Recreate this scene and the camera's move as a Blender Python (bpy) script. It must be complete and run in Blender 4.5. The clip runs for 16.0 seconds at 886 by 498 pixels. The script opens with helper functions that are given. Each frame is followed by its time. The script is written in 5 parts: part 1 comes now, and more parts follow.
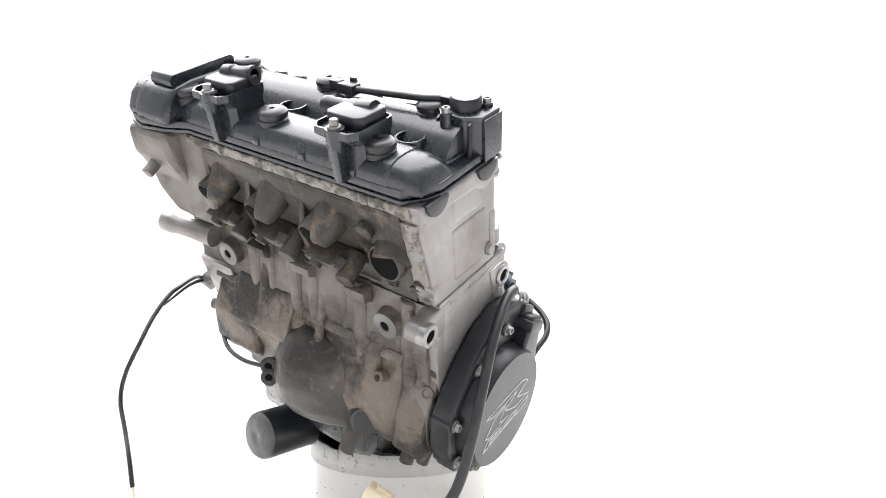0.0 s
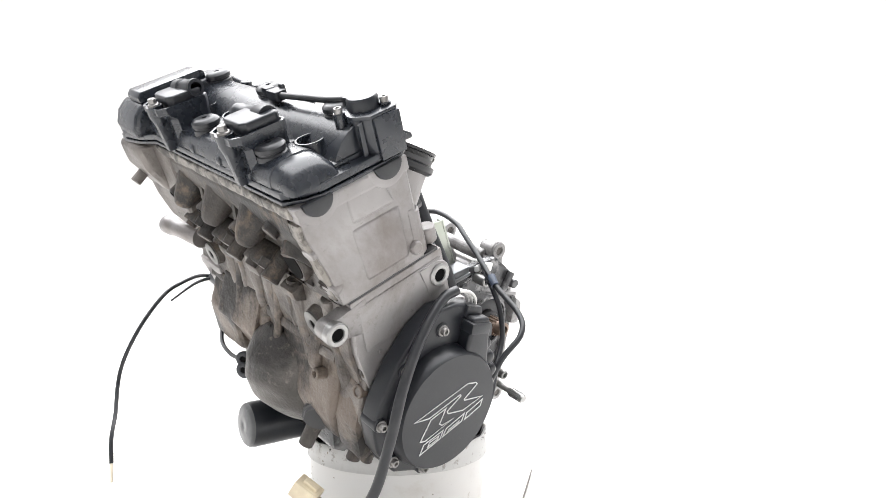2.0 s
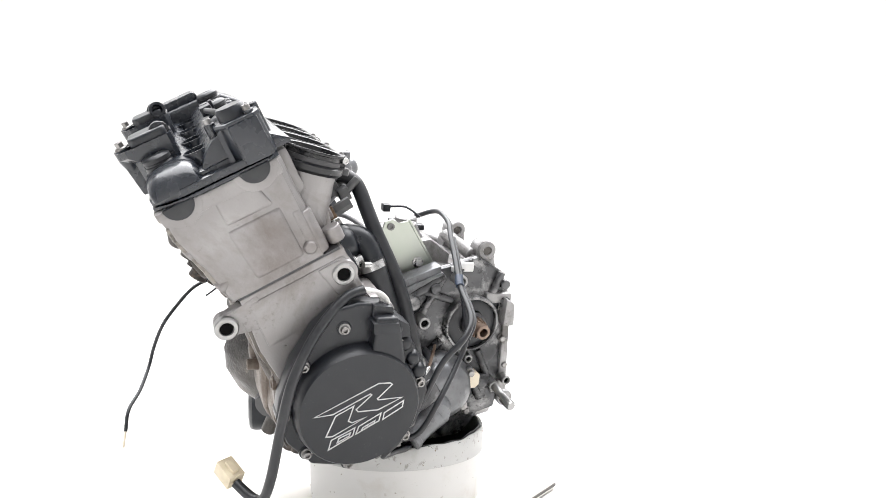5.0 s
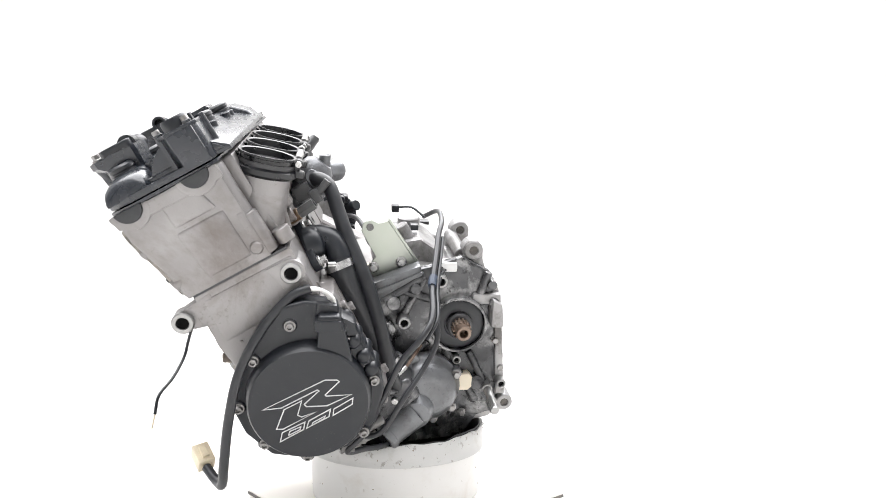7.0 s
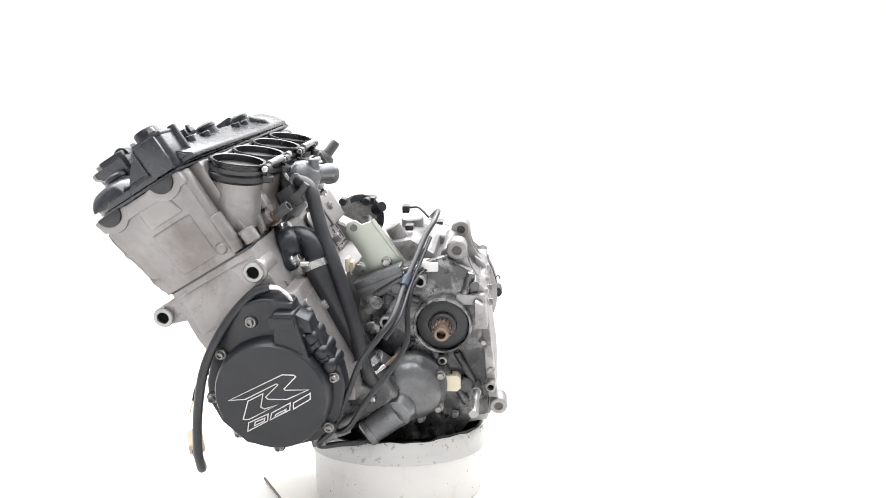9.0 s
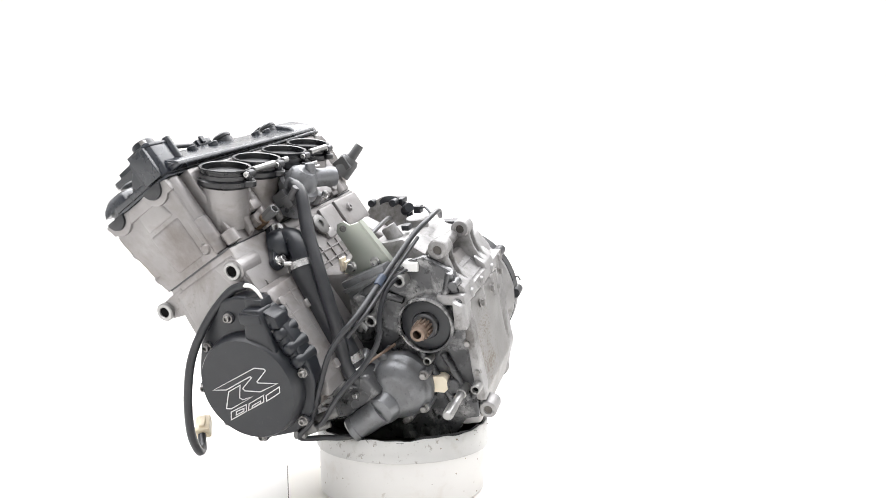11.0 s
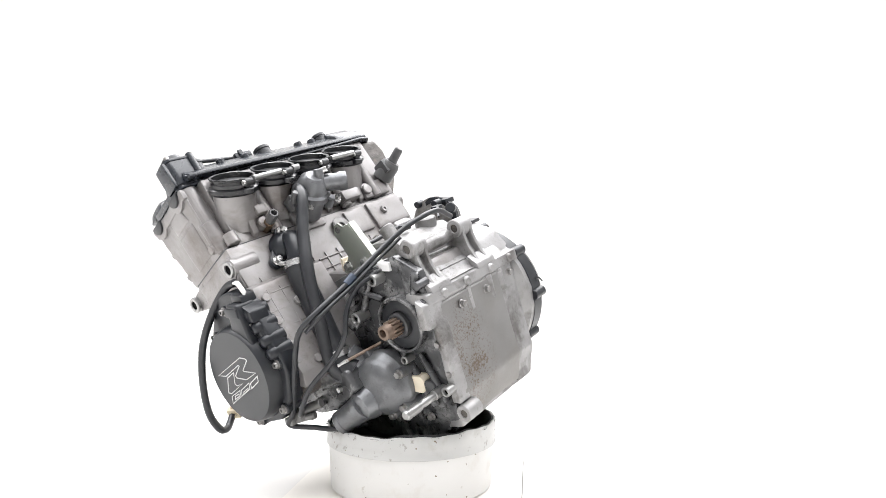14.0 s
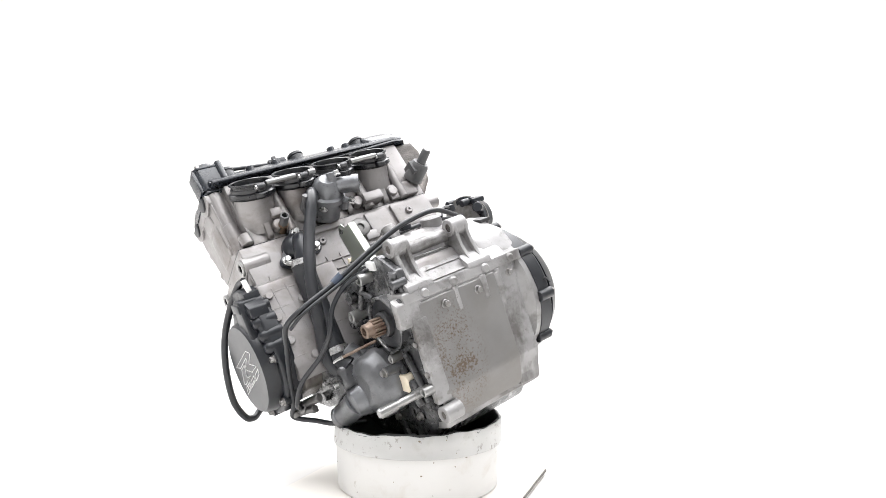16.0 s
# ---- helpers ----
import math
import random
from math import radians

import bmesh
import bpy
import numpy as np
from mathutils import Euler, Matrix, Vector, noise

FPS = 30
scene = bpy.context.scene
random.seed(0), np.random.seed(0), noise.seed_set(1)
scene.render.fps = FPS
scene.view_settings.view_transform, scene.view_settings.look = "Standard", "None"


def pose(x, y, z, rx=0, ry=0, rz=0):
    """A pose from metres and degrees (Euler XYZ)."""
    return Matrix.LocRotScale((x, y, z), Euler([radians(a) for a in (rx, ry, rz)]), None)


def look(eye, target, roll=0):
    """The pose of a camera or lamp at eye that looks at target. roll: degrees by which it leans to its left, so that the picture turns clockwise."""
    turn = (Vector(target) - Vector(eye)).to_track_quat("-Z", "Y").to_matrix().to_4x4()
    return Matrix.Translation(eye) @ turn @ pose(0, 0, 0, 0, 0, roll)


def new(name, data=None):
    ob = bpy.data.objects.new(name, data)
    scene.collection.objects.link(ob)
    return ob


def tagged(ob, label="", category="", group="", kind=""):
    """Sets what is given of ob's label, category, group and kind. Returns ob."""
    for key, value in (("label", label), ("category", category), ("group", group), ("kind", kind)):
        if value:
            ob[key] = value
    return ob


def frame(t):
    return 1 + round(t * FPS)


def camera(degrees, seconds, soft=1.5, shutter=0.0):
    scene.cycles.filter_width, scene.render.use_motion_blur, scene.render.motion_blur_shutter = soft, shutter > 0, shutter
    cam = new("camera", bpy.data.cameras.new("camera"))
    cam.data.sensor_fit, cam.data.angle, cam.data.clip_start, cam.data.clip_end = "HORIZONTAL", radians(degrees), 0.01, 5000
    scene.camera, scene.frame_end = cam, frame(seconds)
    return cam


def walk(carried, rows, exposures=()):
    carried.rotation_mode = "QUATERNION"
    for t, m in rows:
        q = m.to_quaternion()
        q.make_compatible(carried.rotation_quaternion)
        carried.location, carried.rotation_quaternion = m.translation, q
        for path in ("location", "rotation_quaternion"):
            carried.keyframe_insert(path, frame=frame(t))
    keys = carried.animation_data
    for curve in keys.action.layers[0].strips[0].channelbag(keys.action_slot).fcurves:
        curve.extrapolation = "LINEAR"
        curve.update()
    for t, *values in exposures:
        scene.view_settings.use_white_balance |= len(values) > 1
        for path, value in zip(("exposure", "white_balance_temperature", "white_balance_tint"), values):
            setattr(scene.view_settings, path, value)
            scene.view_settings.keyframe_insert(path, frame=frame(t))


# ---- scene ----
cam = camera(67.05, 16.0, soft=0.6)

# The plan below is drawn in units of UNIT metres, from the turntable's axis at the height of the lens.
UNIT = 0.883
LENS_Z = 0.373
EYE = Vector((0.0, -1.2 * UNIT, LENS_Z))
AHEAD = Vector((0.024273, 0.999561, 0.016986))
STILL = look(EYE, EYE + AHEAD, 0.27)
walk(cam, [(0.0, STILL), (16.0, STILL)])

# The turntable goes round at a steady pace, clockwise seen from above.
TURN_START, TURN_RATE = -0.151, -7.0526

# ---------------------------------------------------------------- light
world = bpy.data.worlds.new("studio")
scene.world = world
world.use_nodes = True
wn = world.node_tree.nodes
wn["Background"].inputs["Color"].default_value = (0.98, 0.978, 1.0, 1)
wn["Background"].inputs["Strength"].default_value = 0.92


def softbox(name, eye, target, w, h, watts, col=(0.982, 0.981, 1.0)):
    d = bpy.data.lights.new(name, "AREA")
    d.shape, d.size, d.size_y, d.energy, d.color = "RECTANGLE", w, h, watts, col
    ob = new(name, d)
    ob.matrix_world = look(eye, target)
    return ob


softbox("softbox_over", (-0.15, 0.35, 2.7), (0, 0.1, 0.3), 4.2, 3.6, 215)
# Unseen area lamp added to wash the backdrop white.
softbox("backdrop_fill", (0, 2.6, 4.4), (0, 4.2, 1.2), 6.0, 1.6, 120)
scene.view_settings.exposure = 0.38
# ---------------------------------------------------------------- materials


def mat(name, col, rough=0.5, metal=0.0, col2=None, scale=20.0, amount=0.5, bump=0.0, bump_scale=200.0,
        grime=None, grime_scale=6.0, grime_amount=0.0, grime_lo=0.45, grime_hi=0.65, rough_var=0.12, coat=0.0, spec=0.5,
        speck=None, speck_scale=90.0, speck_amount=0.0, speck_lo=0.58, speck_hi=0.66, wave=0.0, spot=None):
    """A surface with grain at one scale, stains at another and a fine relief."""
    m = bpy.data.materials.new(name)
    m.use_nodes = True
    nt = m.node_tree
    n, ln = nt.nodes, nt.links
    b = n["Principled BSDF"]
    b.inputs["Metallic"].default_value = metal
    b.inputs["Coat Weight"].default_value = coat
    b.inputs["Coat Roughness"].default_value = 0.15
    b.inputs["Specular IOR Level"].default_value = spec
    tc = n.new("ShaderNodeTexCoord")
    nz = n.new("ShaderNodeTexNoise")
    nz.inputs["Scale"].default_value, nz.inputs["Detail"].default_value = scale, 6
    ln.new(tc.outputs["Object"], nz.inputs["Vector"])
    mix = n.new("ShaderNodeMix")
    mix.data_type = "RGBA"
    mix.inputs["A"].default_value = (*col, 1)
    mix.inputs["B"].default_value = (*(col2 or [c * 0.8 for c in col]), 1)
    ramp = n.new("ShaderNodeValToRGB")
    ramp.color_ramp.elements[0].position, ramp.color_ramp.elements[1].position = 0.5 - amount / 3, 0.5 + amount / 3
    ln.new(nz.outputs["Fac"], ramp.inputs["Fac"])
    ln.new(ramp.outputs["Color"], mix.inputs["Factor"])
    out = mix.outputs["Result"]
    if grime:
        g = n.new("ShaderNodeTexNoise")
        g.inputs["Scale"].default_value, g.inputs["Detail"].default_value, g.inputs["Roughness"].default_value = grime_scale, 8, 0.65
        g.inputs["Distortion"].default_value = 0.4
        ln.new(tc.outputs["Object"], g.inputs["Vector"])
        gr = n.new("ShaderNodeValToRGB")
        gr.color_ramp.elements[0].position, gr.color_ramp.elements[1].position = grime_lo, grime_hi
        gr.color_ramp.elements[1].color = (grime_amount,) * 3 + (1,)
        ln.new(g.outputs["Fac"], gr.inputs["Fac"])
        gm = n.new("ShaderNodeMix")
        gm.data_type = "RGBA"
        gm.inputs["B"].default_value = (*grime, 1)
        ln.new(gr.outputs["Color"], gm.inputs["Factor"])
        ln.new(out, gm.inputs["A"])
        out = gm.outputs["Result"]
    if speck:
        g = n.new("ShaderNodeTexNoise")
        g.inputs["Scale"].default_value, g.inputs["Detail"].default_value, g.inputs["Roughness"].default_value = speck_scale, 5, 0.7
        ln.new(tc.outputs["Object"], g.inputs["Vector"])
        area = n.new("ShaderNodeTexNoise")
        area.inputs["Scale"].default_value, area.inputs["Detail"].default_value = speck_scale / 9, 3
        ln.new(tc.outputs["Object"], area.inputs["Vector"])
        add = n.new("ShaderNodeMath")
        add.operation = "MULTIPLY_ADD"
        add.inputs[1].default_value = 0.45
        ln.new(area.outputs["Fac"], add.inputs[0])
        ln.new(g.outputs["Fac"], add.inputs[2])
        gr = n.new("ShaderNodeValToRGB")
        gr.color_ramp.elements[0].position, gr.color_ramp.elements[1].position = speck_lo + 0.225, speck_hi + 0.225
        gr.color_ramp.elements[1].color = (speck_amount,) * 3 + (1,)
        ln.new(add.outputs[0], gr.inputs["Fac"])
        gm = n.new("ShaderNodeMix")
        gm.data_type = "RGBA"
        gm.inputs["B"].default_value = (*speck, 1)
        share = gr.outputs["Color"]
        if spot:
            mp = n.new("ShaderNodeMapping")
            mp.vector_type = "TEXTURE"
            mp.inputs["Location"].default_value, mp.inputs["Scale"].default_value = spot
            ln.new(tc.outputs["Object"], mp.inputs["Vector"])
            gd = n.new("ShaderNodeTexGradient")
            gd.gradient_type = "SPHERICAL"
            ln.new(mp.outputs["Vector"], gd.inputs["Vector"])
            mul = n.new("ShaderNodeMath")
            mul.operation = "MULTIPLY"
            mul.use_clamp = True
            two = n.new("ShaderNodeMath")
            two.inputs[1].default_value = 2.2
            two.operation, two.use_clamp = "MULTIPLY", True
            ln.new(gd.outputs["Fac"], two.inputs[0])
            ln.new(share, mul.inputs[0])
            ln.new(two.outputs[0], mul.inputs[1])
            share = mul.outputs[0]
        ln.new(share, gm.inputs["Factor"])
        ln.new(out, gm.inputs["A"])
        out = gm.outputs["Result"]
    ln.new(out, b.inputs["Base Color"])
    mr = n.new("ShaderNodeMapRange")
    mr.inputs["To Min"].default_value, mr.inputs["To Max"].default_value = max(rough - rough_var, 0.03), min(rough + rough_var, 1)
    ln.new(nz.outputs["Fac"], mr.inputs["Value"])
    ln.new(mr.outputs["Result"], b.inputs["Roughness"])
    if bump:
        bn = n.new("ShaderNodeTexNoise")
        bn.inputs["Scale"].default_value, bn.inputs["Detail"].default_value = bump_scale, 4
        ln.new(tc.outputs["Object"], bn.inputs["Vector"])
        bp = n.new("ShaderNodeBump")
        bp.inputs["Strength"].default_value, bp.inputs["Distance"].default_value = bump * 0.45, 0.0015
        ln.new(bn.outputs["Fac"], bp.inputs["Height"])
        if wave:
            wn2 = n.new("ShaderNodeTexNoise")
            wn2.inputs["Scale"].default_value, wn2.inputs["Detail"].default_value = 28, 3
            ln.new(tc.outputs["Object"], wn2.inputs["Vector"])
            wp = n.new("ShaderNodeBump")
            wp.inputs["Strength"].default_value, wp.inputs["Distance"].default_value = wave * 0.35, 0.006
            ln.new(wn2.outputs["Fac"], wp.inputs["Height"])
            ln.new(wp.outputs["Normal"], bp.inputs["Normal"])
        ln.new(bp.outputs["Normal"], b.inputs["Normal"])
    return m


ALU = mat("cast_aluminium", (0.315, 0.305, 0.302), 0.42, 0.45, (0.185, 0.174, 0.17), 11, 0.8, 0.3, 420,
          (0.135, 0.113, 0.10), 8, 0.9, 0.48, 0.68, 0.12, speck=(0.12, 0.11, 0.10), speck_scale=160, speck_amount=0.4, speck_lo=0.62, speck_hi=0.74, wave=0.12)
ALU_SOOT = mat("sooty_casting", (0.078, 0.066, 0.057), 0.5, 0.15, (0.03, 0.027, 0.025), 12, 0.9, 1.3, 240,
               (0.014, 0.013, 0.012), 8, 0.95, 0.44, 0.58, 0.2, speck=(0.215, 0.155, 0.105), speck_scale=34, speck_amount=0.5, speck_lo=0.57, speck_hi=0.72, wave=0.35)
ALU_FLAKE = mat("flaking_pale_casting", (0.26, 0.243, 0.22), 0.5, 0.3, (0.20, 0.182, 0.162), 20, 0.9, 0.7, 260,
                (0.05, 0.044, 0.038), 34, 0.9, 0.47, 0.58, 0.2, speck=(0.022, 0.02, 0.018), speck_scale=120, speck_amount=0.9, speck_lo=0.55, speck_hi=0.64, wave=0.6)
GREASE = mat("greasy_dark_casting", (0.10, 0.09, 0.081), 0.42, 0.3, (0.05, 0.046, 0.042), 14, 0.8, 1.5, 300,
             (0.024, 0.022, 0.021), 10, 0.92, 0.47, 0.60, 0.16, speck=(0.20, 0.175, 0.15), speck_scale=60, speck_amount=0.6, speck_lo=0.58, speck_hi=0.72, wave=0.5)
ALU_FRONT = mat("weathered_aluminium", (0.20, 0.183, 0.168), 0.46, 0.35, (0.095, 0.084, 0.076), 14, 0.8, 1.4, 300,
                (0.04, 0.035, 0.031), 9, 0.92, 0.46, 0.58, 0.18, speck=(0.19, 0.145, 0.108), speck_scale=44, speck_amount=0.55, speck_lo=0.58, speck_hi=0.74, wave=0.6)
ALU_DIRTY = mat("grimy_cast_aluminium", (0.178, 0.143, 0.115), 0.5, 0.15, (0.075, 0.063, 0.054), 11, 0.8, 1.7, 240,
                (0.018, 0.016, 0.015), 11, 0.95, 0.47, 0.57, 0.2, speck=(0.245, 0.20, 0.16), speck_scale=36, speck_amount=0.5, speck_lo=0.58, speck_hi=0.76, wave=0.6)
ALU_GEAR = mat("gearbox_aluminium", (0.375, 0.37, 0.368), 0.46, 0.45, (0.18, 0.176, 0.174), 18, 0.9, 0.5, 400,
               (0.085, 0.079, 0.074), 13, 0.85, 0.48, 0.64, 0.15, speck=(0.09, 0.083, 0.076), speck_scale=120, speck_amount=0.6, speck_lo=0.60, speck_hi=0.70, wave=0.2)
ALU_STAIN = mat("rust_stained_aluminium", (0.235, 0.231, 0.226), 0.42, 0.5, (0.155, 0.151, 0.146), 9, 0.9, 0.4, 300,
                (0.155, 0.142, 0.128), 6, 0.6, 0.46, 0.68, 0.15, speck=(0.105, 0.075, 0.05), speck_scale=300, speck_amount=0.9, speck_lo=0.50, speck_hi=0.60, wave=0.25,
                spot=((0.022, -0.10, 0.112), (0.050, 0.2, 0.095)))
ALU_BRIGHT = mat("machined_aluminium", (0.36, 0.358, 0.352), 0.34, 0.8, (0.27, 0.268, 0.262), 50, 0.8, 0.25, 400,
                 (0.2, 0.19, 0.18), 40, 0.5, 0.55, 0.7)
ALU_OILY = mat("oily_dark_casting", (0.12, 0.121, 0.125), 0.25, 0.4, (0.024, 0.0245, 0.026), 16, 0.7, 0.6, 220,
               (0.34, 0.338, 0.336), 11, 0.85, 0.485, 0.585, 0.15, speck=(0.010, 0.010, 0.011), speck_scale=60, speck_amount=0.9, speck_lo=0.54, speck_hi=0.62, wave=0.8)
ALU_PUMP = mat("grey_pump_casting", (0.195, 0.20, 0.208), 0.34, 0.5, (0.125, 0.128, 0.134), 22, 0.8, 0.4, 380,
               (0.075, 0.074, 0.073), 14, 0.65, 0.48, 0.68, 0.15, speck=(0.085, 0.084, 0.083), speck_scale=160, speck_amount=0.5, wave=0.3)
COVER = mat("black_enamel", (0.0125, 0.0155, 0.021), 0.27, 0.0, (0.018, 0.021, 0.027), 40, 0.6, 0.05, 500,
            (0.04, 0.039, 0.038), 16, 0.3, 0.54, 0.76, 0.07, speck=(0.09, 0.086, 0.08), speck_scale=300, speck_amount=0.25, speck_lo=0.66, speck_hi=0.72, wave=0.06, spec=0.62)
STATOR = mat("charcoal_powder_coat", (0.0085, 0.0098, 0.0128), 0.36, 0.0, (0.0145, 0.016, 0.0195), 22, 0.8, 0.12, 900,
             (0.05, 0.05, 0.049), 9, 0.3, 0.52, 0.75, 0.1, speck=(0.10, 0.095, 0.09), speck_scale=200, speck_amount=0.2, speck_lo=0.66, speck_hi=0.72, spec=0.42)
RUBBER = mat("black_rubber", (0.0135, 0.0148, 0.0175), 0.36, 0.0, (0.021, 0.0222, 0.025), 30, 0.8, 0.2, 500,
             (0.055, 0.054, 0.053), 22, 0.35, 0.52, 0.74, spec=0.45)
JOINT = mat("oiled_black_rubber", (0.006, 0.0065, 0.0075), 0.28, 0.0, (0.010, 0.0105, 0.012), 30, 0.8, 0.1, 500, spec=0.5, rough_var=0.05)
PLASTIC = mat("black_plastic", (0.0095, 0.0115, 0.0155), 0.33, 0.0, (0.0145, 0.0165, 0.0205), 50, 0.5, 0.06, 500,
              (0.04, 0.039, 0.037), 26, 0.3, 0.55, 0.72, spec=0.45)
# Near-black that paints the shade inside holes.
VOID = mat("hole_shade", (0.005, 0.005, 0.005), 0.9, spec=0.08)
STEEL = mat("zinc_plated_steel", (0.58, 0.58, 0.575), 0.28, 0.9, (0.36, 0.355, 0.345), 90, 0.8)
BOLT = mat("dull_steel_bolt", (0.34, 0.335, 0.33), 0.4, 0.8, (0.17, 0.16, 0.15), 120, 0.8)
WHITE_INK = mat("white_print", (0.62, 0.62, 0.615), 0.6)
BUCKET = mat("scuffed_white_plastic", (0.66, 0.655, 0.64), 0.42, 0.0, (0.60, 0.592, 0.575), 9, 0.8, 0.15, 80,
             (0.50, 0.46, 0.41), 18, 0.5, 0.58, 0.74, 0.12, speck=(0.40, 0.37, 0.33), speck_scale=60, speck_amount=0.6, speck_lo=0.66, speck_hi=0.72)
# Scuffed; its grey paints the dark inside showing through the thin plastic.
BAND = mat("rim_plastic_dark_behind", (0.40, 0.40, 0.39), 0.42, 0.0, (0.52, 0.518, 0.505), 14, 0.9, 0.25, 90,
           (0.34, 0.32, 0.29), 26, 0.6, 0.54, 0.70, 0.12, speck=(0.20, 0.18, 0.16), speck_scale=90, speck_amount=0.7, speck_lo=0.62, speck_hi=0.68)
BOARD = mat("white_board", (0.80, 0.775, 0.73), 0.5, 0.0, (0.76, 0.73, 0.68), 5, 0.6)
PAPER = mat("white_paper_sweep", (0.71, 0.70, 0.68), 0.9, 0.0, (0.69, 0.678, 0.655), 1.5, 0.6)

LIGHT_BLOCK = mat("light_block_grey", (0.42, 0.42, 0.42), 0.8)
EDGE_SHADOW = mat("painted_edge_shadow", (0.12, 0.11, 0.10), 0.6)
LINER = mat("black_liner", (0.012, 0.012, 0.013), 0.45)
SHRED = mat("grey_shreds", (0.45, 0.43, 0.40), 0.6)
STAIN = mat("brown_spots", (0.20, 0.16, 0.12), 0.7)
STEEL_DULL = mat("brushed_steel_washer", (0.19, 0.188, 0.184), 0.42, 0.6, (0.13, 0.127, 0.122), 60, 0.7)
STEEL_DARK = mat("dark_steel", (0.06, 0.06, 0.062), 0.4, 0.4)
RUST = mat("rusty_steel", (0.13, 0.082, 0.058), 0.42, 0.55, (0.25, 0.195, 0.155), 60, 0.7, 0.3, 400)
CREAM = mat("cream_plastic", (0.78, 0.70, 0.56), 0.5, 0.0, (0.72, 0.64, 0.5), 30, 0.5)
CONN = mat("yellowed_plastic", (0.66, 0.58, 0.42), 0.4, 0.0, (0.5, 0.42, 0.3), 60, 0.6)
ZINC = mat("yellow_zinc_plate", (0.34, 0.375, 0.31), 0.30, 0.75, (0.42, 0.43, 0.40), 14, 0.8, 0.05, 200)
BRASS = mat("brown_brass", (0.17, 0.115, 0.075), 0.4, 0.6)
GREY_PLASTIC = mat("dark_grey_plastic", (0.055, 0.056, 0.058), 0.42, 0.0, (0.08, 0.08, 0.08), 40, 0.5)
WHITE_PLASTIC = mat("white_plastic", (0.75, 0.75, 0.74), 0.4)
WHITE_WIRE = mat("white_wire", (0.72, 0.71, 0.69), 0.5)
BLUE = mat("blue_tape", (0.035, 0.05, 0.08), 0.5)
FILTER = mat("dusty_black_filter", (0.045, 0.047, 0.05), 0.35, 0.0, (0.075, 0.077, 0.078), 30, 0.7, 0.1, 300, (0.16, 0.165, 0.168), 24, 0.55, 0.5, 0.66)

# ---------------------------------------------------------------- builders


def B():
    return bmesh.new()


def smooth(bm, angle=38):
    bm.normal_update()
    for fc in bm.faces:
        fc.smooth = True
    for e in bm.edges:
        if len(e.link_faces) == 2 and e.calc_face_angle(0) > radians(angle):
            e.smooth = False


ORIGIN = Vector((0, 0, 0))


def lumpy(bm, size, amp, freq=30.0, seed=0.0):
    """Split long edges and push the skin about a little, as sand casting and grime do."""
    for _ in range(6):
        bmesh.ops.triangulate(bm, faces=[f for f in bm.faces if len(f.verts) > 3])
        long = [e for e in bm.edges if e.calc_length() > size]
        if not long:
            break
        bmesh.ops.subdivide_edges(bm, edges=long, cuts=1)
    bmesh.ops.triangulate(bm, faces=[f for f in bm.faces if len(f.verts) > 3])
    bm.normal_update()
    for v in bm.verts:
        q = v.co * freq + Vector((seed, seed, seed))
        v.co = v.co + v.normal * amp * 0.7 * (noise.noise(q) + 0.5 * noise.noise(q * 2.3))


def part(name, bm, material, parent=None, label="", shift=None, lump=None):
    """One mesh object under a thing or a part; drawn in plan units, stored in metres."""
    off = ORIGIN if shift is None else shift
    if lump:
        bmesh.ops.recalc_face_normals(bm, faces=bm.faces[:])
        lumpy(bm, *lump)
    for v in bm.verts:
        v.co = (v.co - off) * UNIT
    bmesh.ops.recalc_face_normals(bm, faces=bm.faces[:])
    smooth(bm)
    me = bpy.data.meshes.new(name)
    bm.to_mesh(me)
    bm.free()
    me.materials.append(material)
    ob = new(name, me)
    if parent is not None:
        ob.parent = parent
    if label:
        tagged(ob, label)
    return ob


def box(bm, x0, x1, y0, y1, z0, z1, bev=0.0, seg=2, m=None):
    r = bmesh.ops.create_cube(bm, size=1)["verts"]
    for v in r:
        v.co = Vector(((x0 + x1) / 2 + v.co.x * (x1 - x0), (y0 + y1) / 2 + v.co.y * (y1 - y0), (z0 + z1) / 2 + v.co.z * (z1 - z0)))
        if m:
            v.co = m(v.co)
    if bev:
        bevel(bm, r, bev, seg)


def bevel(bm, verts, w, seg=2, angle=25):
    vs = set(verts)
    bm.normal_update()
    es = [e for e in bm.edges if e.verts[0] in vs and e.verts[1] in vs and len(e.link_faces) == 2 and e.calc_face_angle(0) > radians(angle)]
    bmesh.ops.bevel(bm, geom=es, offset=w, segments=seg, profile=0.6, affect="EDGES", clamp_overlap=True)


def prism(bm, pts, l0, l1, fn, bev=0.0, seg=2):
    """A closed outline (two coordinates) drawn out from l0 to l1; fn(l, p, q) gives the place."""
    a = [bm.verts.new(fn(l0, p, q)) for p, q in pts]
    b = [bm.verts.new(fn(l1, p, q)) for p, q in pts]
    n = len(pts)
    bm.faces.new(a), bm.faces.new(b[::-1])
    for i in range(n):
        bm.faces.new((a[i], b[i], b[(i + 1) % n], a[(i + 1) % n]))
    if bev:
        bmesh.ops.recalc_face_normals(bm, faces=bm.faces[:])
        bevel(bm, a + b, bev, seg)


